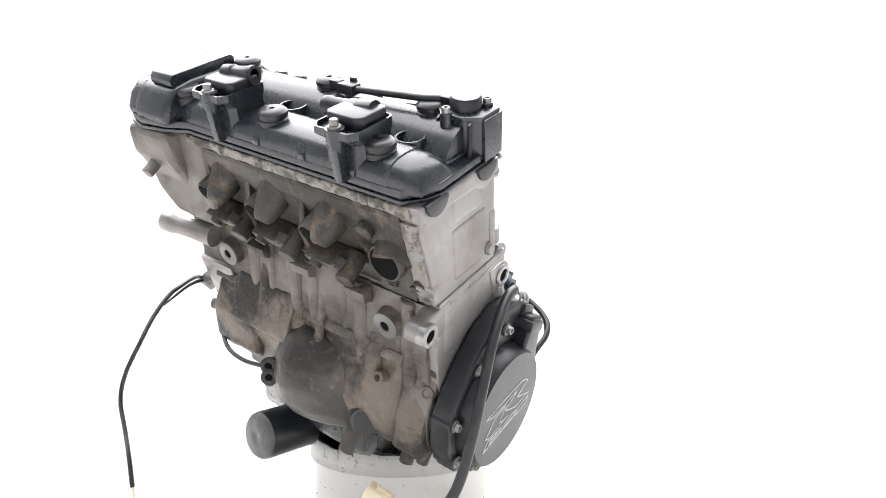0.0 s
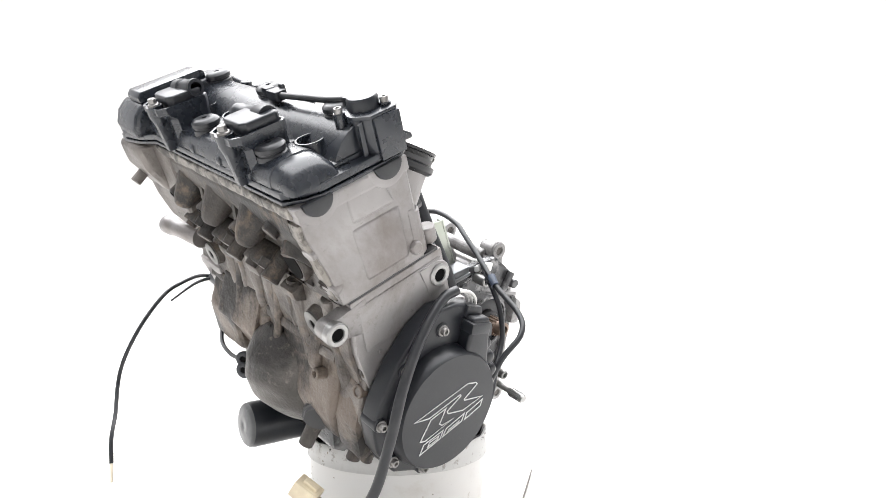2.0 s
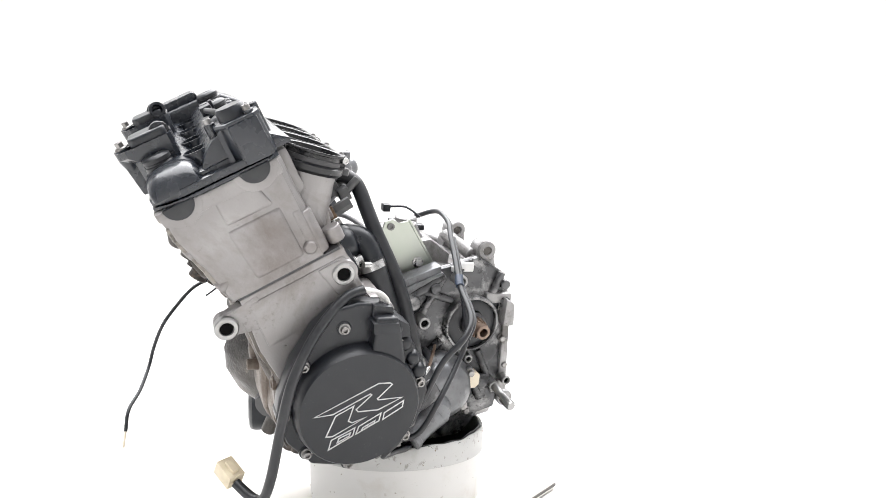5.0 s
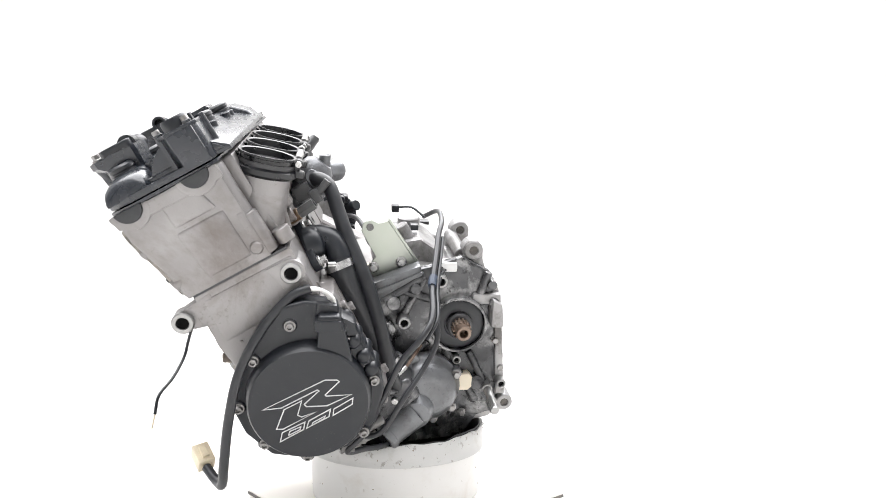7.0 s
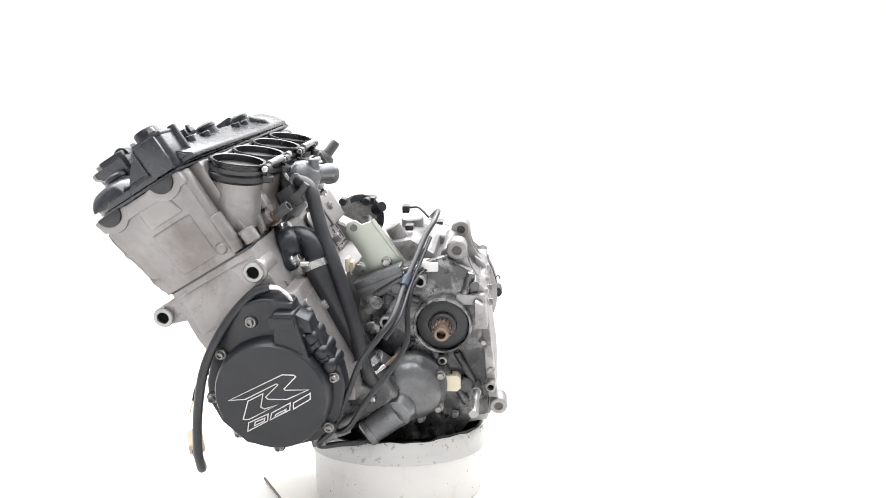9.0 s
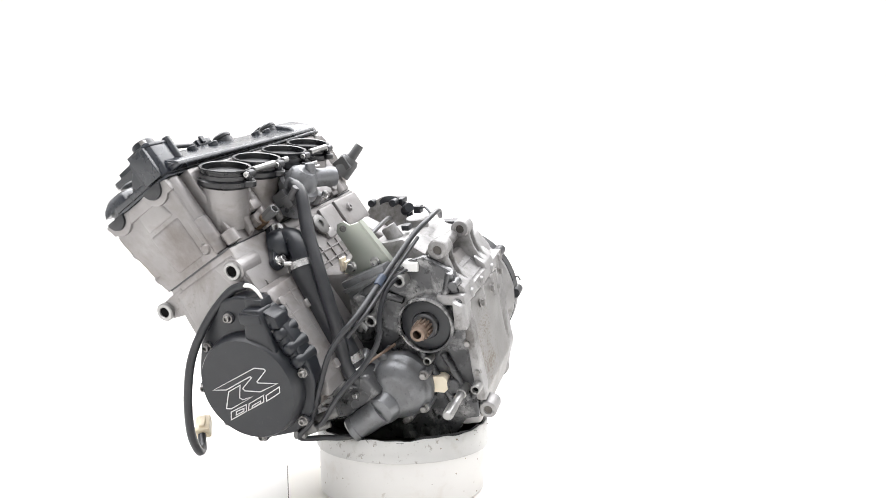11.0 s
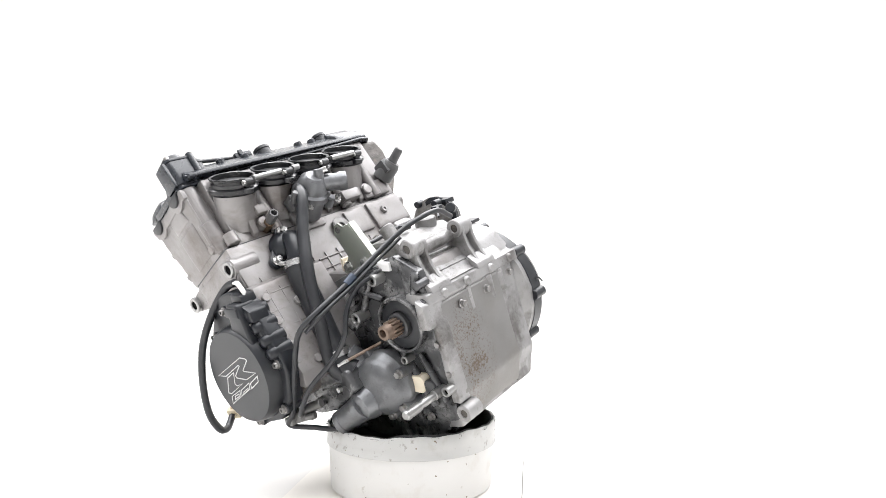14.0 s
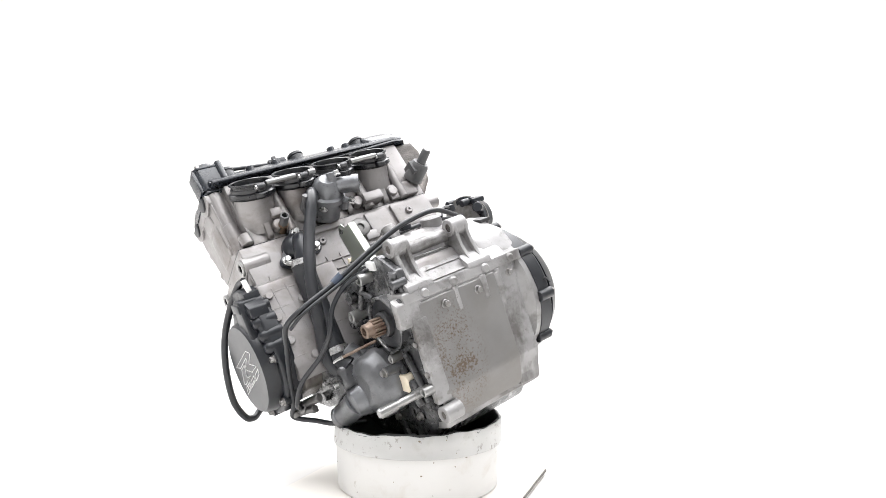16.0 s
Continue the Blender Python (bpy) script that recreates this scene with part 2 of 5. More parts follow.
def loft(bm, pts, rows, centre, fn, bev=0.0):
    """An outline carried along l; rows hold (l, share of width, share of height) about the centre."""
    rings = [[bm.verts.new(fn(l, centre[0] + (p - centre[0]) * sw, centre[1] + (q - centre[1]) * sh)) for p, q in pts] for l, sw, sh in rows]
    n = len(pts)
    for a, b in zip(rings, rings[1:]):
        for i in range(n):
            bm.faces.new((a[i], b[i], b[(i + 1) % n], a[(i + 1) % n]))
    bm.faces.new(rings[0]), bm.faces.new(rings[-1])


def frame_of(p0, p1):
    d = (Vector(p1) - Vector(p0)).normalized()
    u = d.cross(Vector((0, 0, 1)) if abs(d.z) < 0.9 else Vector((1, 0, 0))).normalized()
    return d, u, d.cross(u)


def turned(bm, p0, p1, prof, seg=24):
    """A turned shape along p0 to p1: prof holds (share of the length, radius)."""
    p0, p1 = Vector(p0), Vector(p1)
    d, u, w = frame_of(p0, p1)
    rings = []
    for s, r in prof:
        c = p0 + (p1 - p0) * s
        if r < 1e-6:
            rings.append([bm.verts.new(c)])
        else:
            rings.append([bm.verts.new(c + (u * math.cos(k * math.tau / seg) + w * math.sin(k * math.tau / seg)) * r) for k in range(seg)])
    for a, b in zip(rings, rings[1:]):
        for k in range(seg):
            q = (k + 1) % seg
            if len(a) == 1 and len(b) > 1:
                bm.faces.new((a[0], b[k], b[q]))
            elif len(b) == 1 and len(a) > 1:
                bm.faces.new((a[k], b[0], a[q]))
            elif len(a) > 1:
                bm.faces.new((a[k], b[k], b[q], a[q]))
    for rg in (rings[0], rings[-1]):
        if len(rg) > 1:
            bm.faces.new(rg)


def rod(bm, p0, p1, r, r1=None, seg=20, bev=0.12):
    r1 = r if r1 is None else r1
    L = (Vector(p1) - Vector(p0)).length
    e = min(bev * min(r, r1) / L, 0.3)
    turned(bm, p0, p1, [(0, r * (1 - bev)), (e, r), (1 - e, r1), (1, r1 * (1 - bev))], seg)


def ring(bm, p0, p1, r, hole, seg=24, depth=None):
    """A boss or washer from p0 to p1 (its open face) with a hole sunk into that face."""
    L = (Vector(p1) - Vector(p0)).length
    e = min(0.0015 / L, 0.2)
    dp = 0.0 if depth is None else max(1 - depth / L, 0)
    turned(bm, p0, p1, [(0, r), (1 - e, r), (1, r - 0.0015), (1, hole + 0.001), (1 - e, hole), (dp, hole), (dp, 0)], seg)


def bore_shade(p0, p1, hole, depth, parent, material=None):
    """A dark disc that paints the shade in a hole sunk by depth into the face at p1."""
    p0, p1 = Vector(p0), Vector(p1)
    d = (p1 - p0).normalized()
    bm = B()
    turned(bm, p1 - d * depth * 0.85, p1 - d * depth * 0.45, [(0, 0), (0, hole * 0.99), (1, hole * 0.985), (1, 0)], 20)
    part("bore_shade", bm, material or VOID, parent)


def cup(bm, low, top, inner, levels, fn):
    """A pot with a raised lip: three like outlines at the heights (foot, shoulder, brim, lip, floor)."""
    rows = [(low, levels[0]), (low, levels[1]), (top, levels[2]), (top, levels[3]), (inner, levels[3]), (inner, levels[4])]
    rings = [[bm.verts.new(fn(a, p, q)) for p, q in o] for o, a in rows]
    n = len(low)
    for a, b in zip(rings, rings[1:]):
        for i in range(n):
            bm.faces.new((a[i], b[i], b[(i + 1) % n], a[(i + 1) % n]))
    bm.faces.new(rings[0]), bm.faces.new(rings[-1])


def spline(pts, n=8):
    P = [Vector(p) for p in pts]
    P = [P[0] * 2 - P[1]] + P + [P[-1] * 2 - P[-2]]
    out = []
    for i in range(1, len(P) - 2):
        a, b, c, d = P[i - 1:i + 3]
        for k in range(n):
            t = k / n
            out.append(0.5 * (2 * b + (c - a) * t + (2 * a - 5 * b + 4 * c - d) * t * t + (3 * b - a - 3 * c + d) * t ** 3))
    return out + [P[-2]]


def tube(bm, pts, r, n=8, seg=12, r1=None, ribs=0.0):
    line = spline(pts, n)
    u = None
    rings = []
    for i, c in enumerate(line):
        d = (line[min(i + 1, len(line) - 1)] - line[max(i - 1, 0)]).normalized()
        if u is None:
            u = frame_of((0, 0, 0), d)[1]
        u = (u - d * u.dot(d)).normalized()
        w = d.cross(u)
        rr = r + ((r1 or r) - r) * i / (len(line) - 1) + (ribs if i % 2 else 0)
        rings.append([bm.verts.new(c + (u * math.cos(k * math.tau / seg) + w * math.sin(k * math.tau / seg)) * rr) for k in range(seg)])
    for a, b in zip(rings, rings[1:]):
        for k in range(seg):
            bm.faces.new((a[k], b[k], b[(k + 1) % seg], a[(k + 1) % seg]))
    bm.faces.new(rings[0]), bm.faces.new(rings[-1])


def hexbolt(bm, p0, d, r, h, flange=1.35):
    """A flanged hexagon head standing on p0."""
    p0, d = Vector(p0), Vector(d).normalized()
    turned(bm, p0, p0 + d * h * 0.3, [(0, r * flange), (0.6, r * flange), (1, r * flange * 0.85)], 18)
    turned(bm, p0 + d * h * 0.25, p0 + d * h, [(0, r), (0.88, r), (1, r * 0.85)], 6)


def capbolt(bm, p0, d, r, h):
    """A socket head cap screw standing on p0."""
    p0, d = Vector(p0), Vector(d).normalized()
    q = p0 + d * h
    turned(bm, p0, q, [(0, r), (0.85, r), (1, r * 0.9), (1, r * 0.55), (0.5, r * 0.5), (0.5, 0)], 14)


# Engine axes: l to its right side, f forward, h up. The bank leans forward by 30 degrees:
# b runs forward across it, a up along the bores.
C30, S30 = math.cos(radians(30)), math.sin(radians(30))


def lfh(l, f, h):
    return Vector((l, f, h))


def lba(l, b, a):
    return Vector((l, C30 * b + S30 * a, -S30 * b + C30 * a))


AUP, BFWD, LEFT = lba(0, 0, 1), lba(0, 1, 0), Vector((-1, 0, 0))
# ---------------------------------------------------------------- setting
bm = B()
prof = [(-2.6, 0.0), (3.0, 0.0)] + [(3.0 + 1.2 * math.sin(k * math.pi / 16), 1.2 - 1.2 * math.cos(k * math.pi / 16)) for k in range(1, 9)] + [(4.2, 5.0)]
rows = [[bm.verts.new((x / UNIT, y / UNIT, z / UNIT)) for y, z in prof] for x in (-7, 7)]
for k in range(len(prof) - 1):
    bm.faces.new((rows[0][k], rows[1][k], rows[1][k + 1], rows[0][k + 1]))
backdrop = part("backdrop", bm, PAPER)
tagged(backdrop, "white paper sweep of floor and wall, blown out", "backdrop", kind="structure")

# Grey walls out of view, added to hold back light from the camera's side.
bm = B()
box(bm, -4 / UNIT, 4 / UNIT, -2.7 / UNIT, -2.6 / UNIT, 0, 2.8 / UNIT)
tagged(part("light_block_south", bm, LIGHT_BLOCK), "unseen grey wall added behind the camera to block light", "wall", kind="structure")
for name, x in (("light_block_west", -3.3), ("light_block_east", 3.2)):
    bm = B()
    box(bm, x / UNIT, (x + 0.1) / UNIT, -2.6 / UNIT, 0.1 / UNIT, 0.002, 2.8 / UNIT)
    tagged(part(name, bm, LIGHT_BLOCK), "unseen grey side wall added to block light", "wall", kind="structure")


def wz(z):
    return z * UNIT + LENS_Z


# ---------------------------------------------------------------- turntable and bucket
board = new("turntable_board")
board.location = (0, 0, wz(-0.408))
bm = B()
box(bm, -0.205, 0.172, -0.237, 0.170, -0.012, 0.0, 0.001, 1)
part("top", bm, BOARD, board)
# Dark strip that paints the thin shadow line along the board's edge.
bm = B()
box(bm, -0.2065, 0.1735, -0.2385, 0.1715, -0.0075, -0.003)
part("edge_shadow_band", bm, EDGE_SHADOW, board, "dark strip painted as the shadow line round the edge")
tagged(board, "square white board on a turntable, thin shadow line painted at its edge", "turntable")

bucket = new("bucket")
bucket.location = (0, 0, wz(-0.408))
CX, CY = -0.042, -0.033
rng = random.Random(4)


def rim(ph):
    """Height of the roughly cut rim at that bearing."""
    return 0.1175 + 0.004 * math.cos(ph - 1.5) + 0.0012 * math.sin(9 * ph) + 0.0008 * math.sin(23 * ph + 1)


def shell(rows, seg=120, top=None):
    """Rings of (height, radius); a height of None rides on the cut rim."""
    bm = B()
    rings = []
    for zz, r in rows:
        if r == 0:
            rings.append([bm.verts.new((CX, CY, zz))])
            continue
        rg = []
        for k in range(seg):
            ph = k * math.tau / seg
            z1 = zz if zz < 1 else rim(ph) + (zz - 2) + (top(ph) if top else 0)
            rg.append(bm.verts.new((CX + r * math.cos(ph), CY + r * math.sin(ph), z1)))
        rings.append(rg)
    for a, b in zip(rings, rings[1:]):
        for k in range(seg):
            q = (k + 1) % seg
            bm.faces.new((a[k], b[k], b[q], a[q]) if len(b) > 1 else (a[k], b[0], a[q]))
    return bm


part("body", shell([(0.0, 0.143), (0.003, 0.147), (0.080, 0.1515), (0.090, 0.1515), (0.090, 0.147), (0.01, 0.146), (0.008, 0)]), BUCKET, bucket)
part("rim_band", shell([(0.0805, 0.1512), (0.0803, 0.1545), (0.0812, 0.1558), (0.0835, 0.1556), (1.976, 0.1540), (1.978, 0.1547), (1.998, 0.1545), (2.0, 0.153), (1.999, 0.1500), (0.085, 0.1475), (0.0805, 0.1512)]), BAND, bucket, "scuffed band under the cut rim, grey painted in for the dark inside")
part("liner", shell([(0.012, 0.1445), (1.9985, 0.1492), (2.0005, 0.1485), (1.999, 0.1472), (0.014, 0.1435), (0.013, 0)],
                    top=lambda ph: 0.0022 * max(0, math.sin(3 * ph + 0.6)) + 0.0008 * math.sin(17 * ph)), LINER, bucket, "black liner folded inside the rim")
for k in range(46):
    ph = rng.uniform(0, math.tau)
    bm = B()
    c = Vector((CX + 0.1535 * math.cos(ph), CY + 0.1535 * math.sin(ph), rim(ph) - 0.003))
    out = Vector((math.cos(ph), math.sin(ph), 0))
    side = Vector((-math.sin(ph), math.cos(ph), 0))
    L = rng.uniform(0.004, 0.013)
    tube(bm, [c, c + out * L * 0.4 + Vector((0, 0, rng.uniform(-0.002, 0.004))), c + out * L * 0.7 + side * rng.uniform(-1, 1) * L + Vector((0, 0, rng.uniform(-0.006, 0.004)))], rng.uniform(0.0003, 0.0007), 3, 5, 0.0002)
    part("shred", bm, SHRED if k % 3 else LINER, bucket)
for k in range(60):
    ph, zz = rng.uniform(0, math.tau), rng.uniform(0.006, 0.115)
    r = 0.1432 + 0.004 + zz * 0.055 if zz < 0.08 else 0.155
    a, h = rng.uniform(0.0004, 0.0022), rng.uniform(0.0005, 0.0016)
    bm = B()
    o, s = Vector((math.cos(ph), math.sin(ph), 0)), Vector((-math.sin(ph), math.cos(ph), 0))
    c = Vector((CX, CY, zz)) + o * (r - 0.0002)
    vs = [bm.verts.new(c + s * a * math.cos(q * math.tau / 7) * rng.uniform(0.6, 1.3) + Vector((0, 0, h * math.sin(q * math.tau / 7) * rng.uniform(0.6, 1.3))) + o * 0.0004) for q in range(7)]
    tip = bm.verts.new(c - o * 0.0006)
    bm.faces.new(vs)
    for q in range(7):
        bm.faces.new((vs[q], tip, vs[(q + 1) % 7]))
    part("stain", bm, STAIN, bucket)
tagged(bucket, "cut-down white plastic bucket, scuffed, ragged rim, standing on the board", "bucket")

# ---------------------------------------------------------------- engine
engine = new("engine")
tagged(engine, "four-cylinder motorcycle engine, grimy aluminium, black covers, leaning in a bucket", "engine")
TILT = Matrix(((-0.80430635, -0.53619308, 0.25610209), (0.51091798, -0.84409536, -0.16268324), (0.30340421, 0.0, 0.95286194)))
BASE = Vector((0, 0, -0.28))
ORIGIN = TILT.transposed() @ BASE
BORES = (-0.178, -0.089, 0.0, 0.089)


def flat(a, l, b):
    return lba(l, b, a)


def flip_b(b, l, a):
    return lba(l, b, a)


def arc(c0, c1, r, d0, d1, n):
    return [(c0 + r * math.cos(radians(d0 + (d1 - d0) * k / n)), c1 + r * math.sin(radians(d0 + (d1 - d0) * k / n))) for k in range(n + 1)]


# --- cylinder head
bm = B()
prism(bm, [(0.153, 0.197), (0.288, 0.197), (0.293, 0.25), (0.316, 0.30), (0.321, 0.337), (0.153, 0.337)], -0.214, 0.19, lba, 0.002, 2)
prism(bm, [(0.172, 0.197), (0.300, 0.197), (0.307, 0.25), (0.319, 0.30), (0.321, 0.337), (0.172, 0.337)], -0.246, -0.20, lba, 0.0035, 3)
# left face: raised frame, panel and corner column
prism(bm, [(0.192, 0.208), (0.262, 0.208), (0.266, 0.284), (0.192, 0.284)], -0.2476, -0.232, lba, 0.010, 3)
prism(bm, [(0.173, 0.205), (0.185, 0.205), (0.185, 0.268), (0.173, 0.268)], -0.2474, -0.235, lba, 0.004, 2)
prism(bm, [(0.196, 0.286), (0.262, 0.286), (0.262, 0.337), (0.210, 0.337)], -0.2482, -0.232, lba, 0.010, 3)
prism(bm, [(0.170, 0.318), (0.322, 0.318), (0.323, 0.3375), (0.170, 0.3375)], -0.2500, -0.236, lba, 0.003)
for b in (0.296, 0.200):
    prism(bm, [(b + p, 0.338 + q) for p, q in arc(0, 0, 0.028, 180, 360, 14)], -0.2505, -0.235, lba, 0.0022)
for b, a, r in ((0.316, 0.2753, 0.0085), (0.3085, 0.2631, 0.0075), (0.3045, 0.2199, 0.0115), (0.300, 0.206, 0.009)):
    rod(bm, lba(-0.232, b - 0.028, a + 0.010), lba(-0.237, b + 0.003, a), r)
rod(bm, lba(-0.232, 0.174, 0.20), lba(-0.232, 0.174, 0.262), 0.0135)
rod(bm, lba(-0.230, 0.180, 0.255), lba(-0.230, 0.180, 0.337), 0.0155)
rod(bm, lba(-0.225, 0.148, 0.20), lba(-0.225, 0.148, 0.222), 0.012)
# intake side: port bosses, webs and pads
for l in BORES:
    turned(bm, lba(l, 0.178, 0.240), lba(l, 0.1318, 0.2935), [(0, 0.040), (0.75, 0.037), (0.92, 0.037), (0.95, 0.0415), (1, 0.0415)], 28)
    prism(bm, [(0.15, 0.20), (0.142, 0.205), (0.128, 0.265), (0.15, 0.28)], l - 0.006, l + 0.006, lba, 0.002)
    rod(bm, lba(l + 0.042, 0.142, 0.198), lba(l + 0.042, 0.142, 0.305), 0.011)
    rod(bm, lba(l + 0.02, 0.15, 0.218), lba(l + 0.02, 0.132, 0.218), 0.011)
box(bm, -0.165, -0.142, 0.125, 0.152, 0.232, 0.25, 0.003, 2, lambda v: lba(v.x, v.y, v.z))
box(bm, 0.03, 0.075, 0.122, 0.152, 0.205, 0.226, 0.004, 2, lambda v: lba(v.x, v.y, v.z))
box(bm, 0.10, 0.17, 0.139, 0.152, 0.20, 0.235, 0.004, 2, lambda v: lba(v.x, v.y, v.z))
rod(bm, lba(0.18, 0.20, 0.195), lba(0.245, 0.205, 0.195), 0.015)
rod(bm, lba(0.2, 0.30, 0.25), lba(0.222, 0.32, 0.235), 0.008)
head = part("cylinder_head", bm, ALU, engine, "cast aluminium cylinder head", lump=(0.016, 0.0011, 32))

bm = B()
prism(bm, [(0.10, 0.3372), (0.240, 0.3372), (0.2465, 0.31), (0.242, 0.27), (0.229, 0.232), (0.198, 0.200), (0.10, 0.198)], 0.158, 0.325, flip_b, 0.010, 3)
prism(bm, [(0.20, 0.22), (0.298, 0.225), (0.330, 0.262), (0.346, 0.298), (0.349, 0.337), (0.2, 0.337)], 0.145, 0.230, lba, 0.016, 3)
rod(bm, lba(0.192, 0.325, 0.292), lba(0.190, 0.357, 0.276), 0.0078)
part("chain_case", bm, ALU_FRONT, head, "weathered cam-chain end of the head", lump=(0.012, 0.0016, 34))

# --- exhaust face, dark with road grime
PORTS = ((0.096, 0.079), (0.004, -0.011), (-0.092, -0.108), (-0.194, -0.212))
bm = B()
prism(bm, [(0.282, 0.199), (0.296, 0.199), (0.302, 0.252), (0.322, 0.30), (0.323, 0.322), (0.30, 0.322)], -0.222, 0.178, lba, 0.006)
# Dark patch round port 4: weathering plus the port's shadow, both as colour.
prism(bm, [(0.29, 0.199), (0.3040, 0.199), (0.3110, 0.25), (0.3228, 0.30), (0.3228, 0.3165), (0.30, 0.3165)], -0.224, -0.17, lba, 0.003)
for hole, cone in PORTS[:3]:
    # stub beside the opening, and webs that frame it
    turned(bm, lba(cone - 0.004, 0.292, 0.302), lba(cone, 0.338, 0.256), [(0, 0.030), (0.4, 0.0235), (0.8, 0.0165), (0.95, 0.012), (1, 0.008), (1, 0)], 22)
    prism(bm, [(0.29, 0.204), (0.318, 0.222), (0.326, 0.25), (0.318, 0.305), (0.30, 0.315)], hole + 0.020, hole + 0.030, lba, 0.004)
    prism(bm, [(0.295, 0.215), (0.326, 0.214), (0.332, 0.226), (0.30, 0.24)], cone - 0.024, hole + 0.022, lba, 0.004)
    rod(bm, lba(cone - 0.026, 0.30, 0.232), lba(cone - 0.03, 0.335, 0.212), 0.0125)
turned(bm, lba(-0.196, 0.278, 0.272), lba(-0.201, 0.313, 0.248), [(0, 0.036), (0.7, 0.031), (1, 0.027), (1, 0)], 26)
rod(bm, lba(-0.172, 0.30, 0.30), lba(-0.172, 0.328, 0.288), 0.011)
rod(bm, lba(-0.222, 0.285, 0.225), lba(-0.225, 0.306, 0.213), 0.011)
part("exhaust_face", bm, ALU_SOOT, head, "sooty brown exhaust face with four ports, shadow painted in round port 4", lump=(0.0075, 0.0013, 26))
bm = B()
prism(bm, [(0.31, 0.322), (0.3262, 0.324), (0.3262, 0.3368), (0.31, 0.3368)], -0.238, 0.13, lba, 0.003)
prism(bm, [(0.29, 0.205), (0.3055, 0.205), (0.3125, 0.25), (0.3235, 0.30), (0.3235, 0.3165), (0.30, 0.3165)], -0.243, -0.2235, lba, 0.003)
part("flaked_ledge", bm, ALU_FLAKE, head, "pale flaking edge under the valve cover", lump=(0.006, 0.0016, 60))
for k, (hole, cone) in enumerate(PORTS):
    r = 0.0225 if k == 3 else 0.0140
    p0, p1 = (lba(hole, 0.295, 0.276), lba(hole + 0.002, 0.335, 0.262)) if k < 3 else (lba(hole, 0.278, 0.254), lba(hole + 0.002, 0.3205, 0.250))
    bm = B()
    turned(bm, p0, p1, [(0, r + 0.003), (0.93, r + 0.0028), (1, r + 0.001), (1, r * 0.92), (0.9, r * 0.88), (0.9, 0)], 22)
    rim_ob = part("port_rim", bm, ALU_SOOT, head, "sooty port edge", lump=(0.006, 0.0010, 60))
    # Flat black disc: the shade of the open port put in as colour.
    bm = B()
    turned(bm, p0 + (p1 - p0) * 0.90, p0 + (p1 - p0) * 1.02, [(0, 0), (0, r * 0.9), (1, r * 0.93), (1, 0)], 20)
    part("port_shade", bm, VOID, rim_ob, "black disc painted for the shade inside the port")
    for s in (-1, 1):
        bm = B()
        m0 = lba(cone + s * 0.02, 0.322 if k < 3 else 0.300, 0.228 - s * 0.006)
        turned(bm, m0, m0 + Vector(lba(0, 0.85, -0.55)) * 0.012, [(0, 0.0085), (1, 0.0078), (1, 0.0045), (0.3, 0.004), (0.3, 0)], 12)
        part("stud_hole", bm, ALU_SOOT, head)

for b in (0.296, 0.200):
    bm = B()
    prism(bm, [(b + p, 0.340 + q) for p, q in arc(0, 0, 0.0195, 180, 360, 16)], -0.2545, -0.246, lba, 0.0025)
    part("half_moon_plug", bm, RUBBER, head, "black rubber half-moon plug")

# --- cylinder block
bm = B()
prism(bm, [(0.146, 0.03), (0.298, 0.03), (0.302, 0.12), (0.292, 0.1958), (0.146, 0.1958)], -0.247, 0.185, lba, 0.002, 2)
prism(bm, [(0.15, 0.12), (0.29, 0.12), (0.286, 0.186), (0.15, 0.186)], -0.2495, -0.24, lba, 0.004)
# mounting ears on the left
prism(bm, [(0.18, 0.135)] + arc(0.162, 0.164, 0.020, 230, 90, 8) + [(0.19, 0.184)], -0.252, -0.20, lba, 0.004)
# right side
prism(bm, [(0.16, 0.0), (0.30, 0.0), (0.305, 0.13), (0.31, 0.225), (0.16, 0.225)], 0.15, 0.198, lba, 0.012)
prism(bm, [(0.24, -0.03), (0.30, 0.02), (0.315, 0.12), (0.23, 0.12)], 0.12, 0.195, lba, 0.01)
block = part("cylinder_block", bm, ALU, engine, "cast aluminium cylinder block", lump=(0.016, 0.0012, 30))
bm = B()
prism(bm, [(0.27, 0.115), (0.288, 0.148)] + arc(0.322, 0.174, 0.0150, -75, 110, 10) + [(0.27, 0.193)], -0.2485, -0.226, lba, 0.004)
part("front_ear", bm, ALU, block, "stained mounting ear", lump=(0.012, 0.001, 40))
bm = B()
prism(bm, [(0.151, 0.1943), (0.2925, 0.1943), (0.2925, 0.1985), (0.151, 0.1985)], -0.2457, 0.186, lba)
part("head_gasket", bm, STEEL_DARK, block, "thin dark head gasket")
# front webs
bm = B()
prism(bm, [(0.290, 0.04), (0.304, 0.04), (0.308, 0.12), (0.298, 0.193)], -0.235, 0.19, lba, 0.004)
for l, r in ((-0.205, 0.012), (-0.128, 0.014), (-0.10, 0.009), (-0.045, 0.012), (-0.012, 0.014), (0.035, 0.010), (0.07, 0.013)):
    rod(bm, lba(l, 0.305, 0.05), lba(l, 0.295, 0.19), r)
for l in (-0.179, 0.114):
    turned(bm, lba(l, 0.28, 0.15), lba(l, 0.313, 0.15), [(0, 0.03), (0.6, 0.022), (1, 0.019)], 24)
prism(bm, [(0.295, 0.085), (0.316, 0.095), (0.31, 0.108), (0.295, 0.108)], -0.20, 0.16, lba, 0.004)
for l in (-0.15, -0.055, 0.03):
    prism(bm, [(0.295, 0.16), (0.316, 0.172), (0.317, 0.186), (0.295, 0.192)], l, l + 0.035, lba, 0.005)
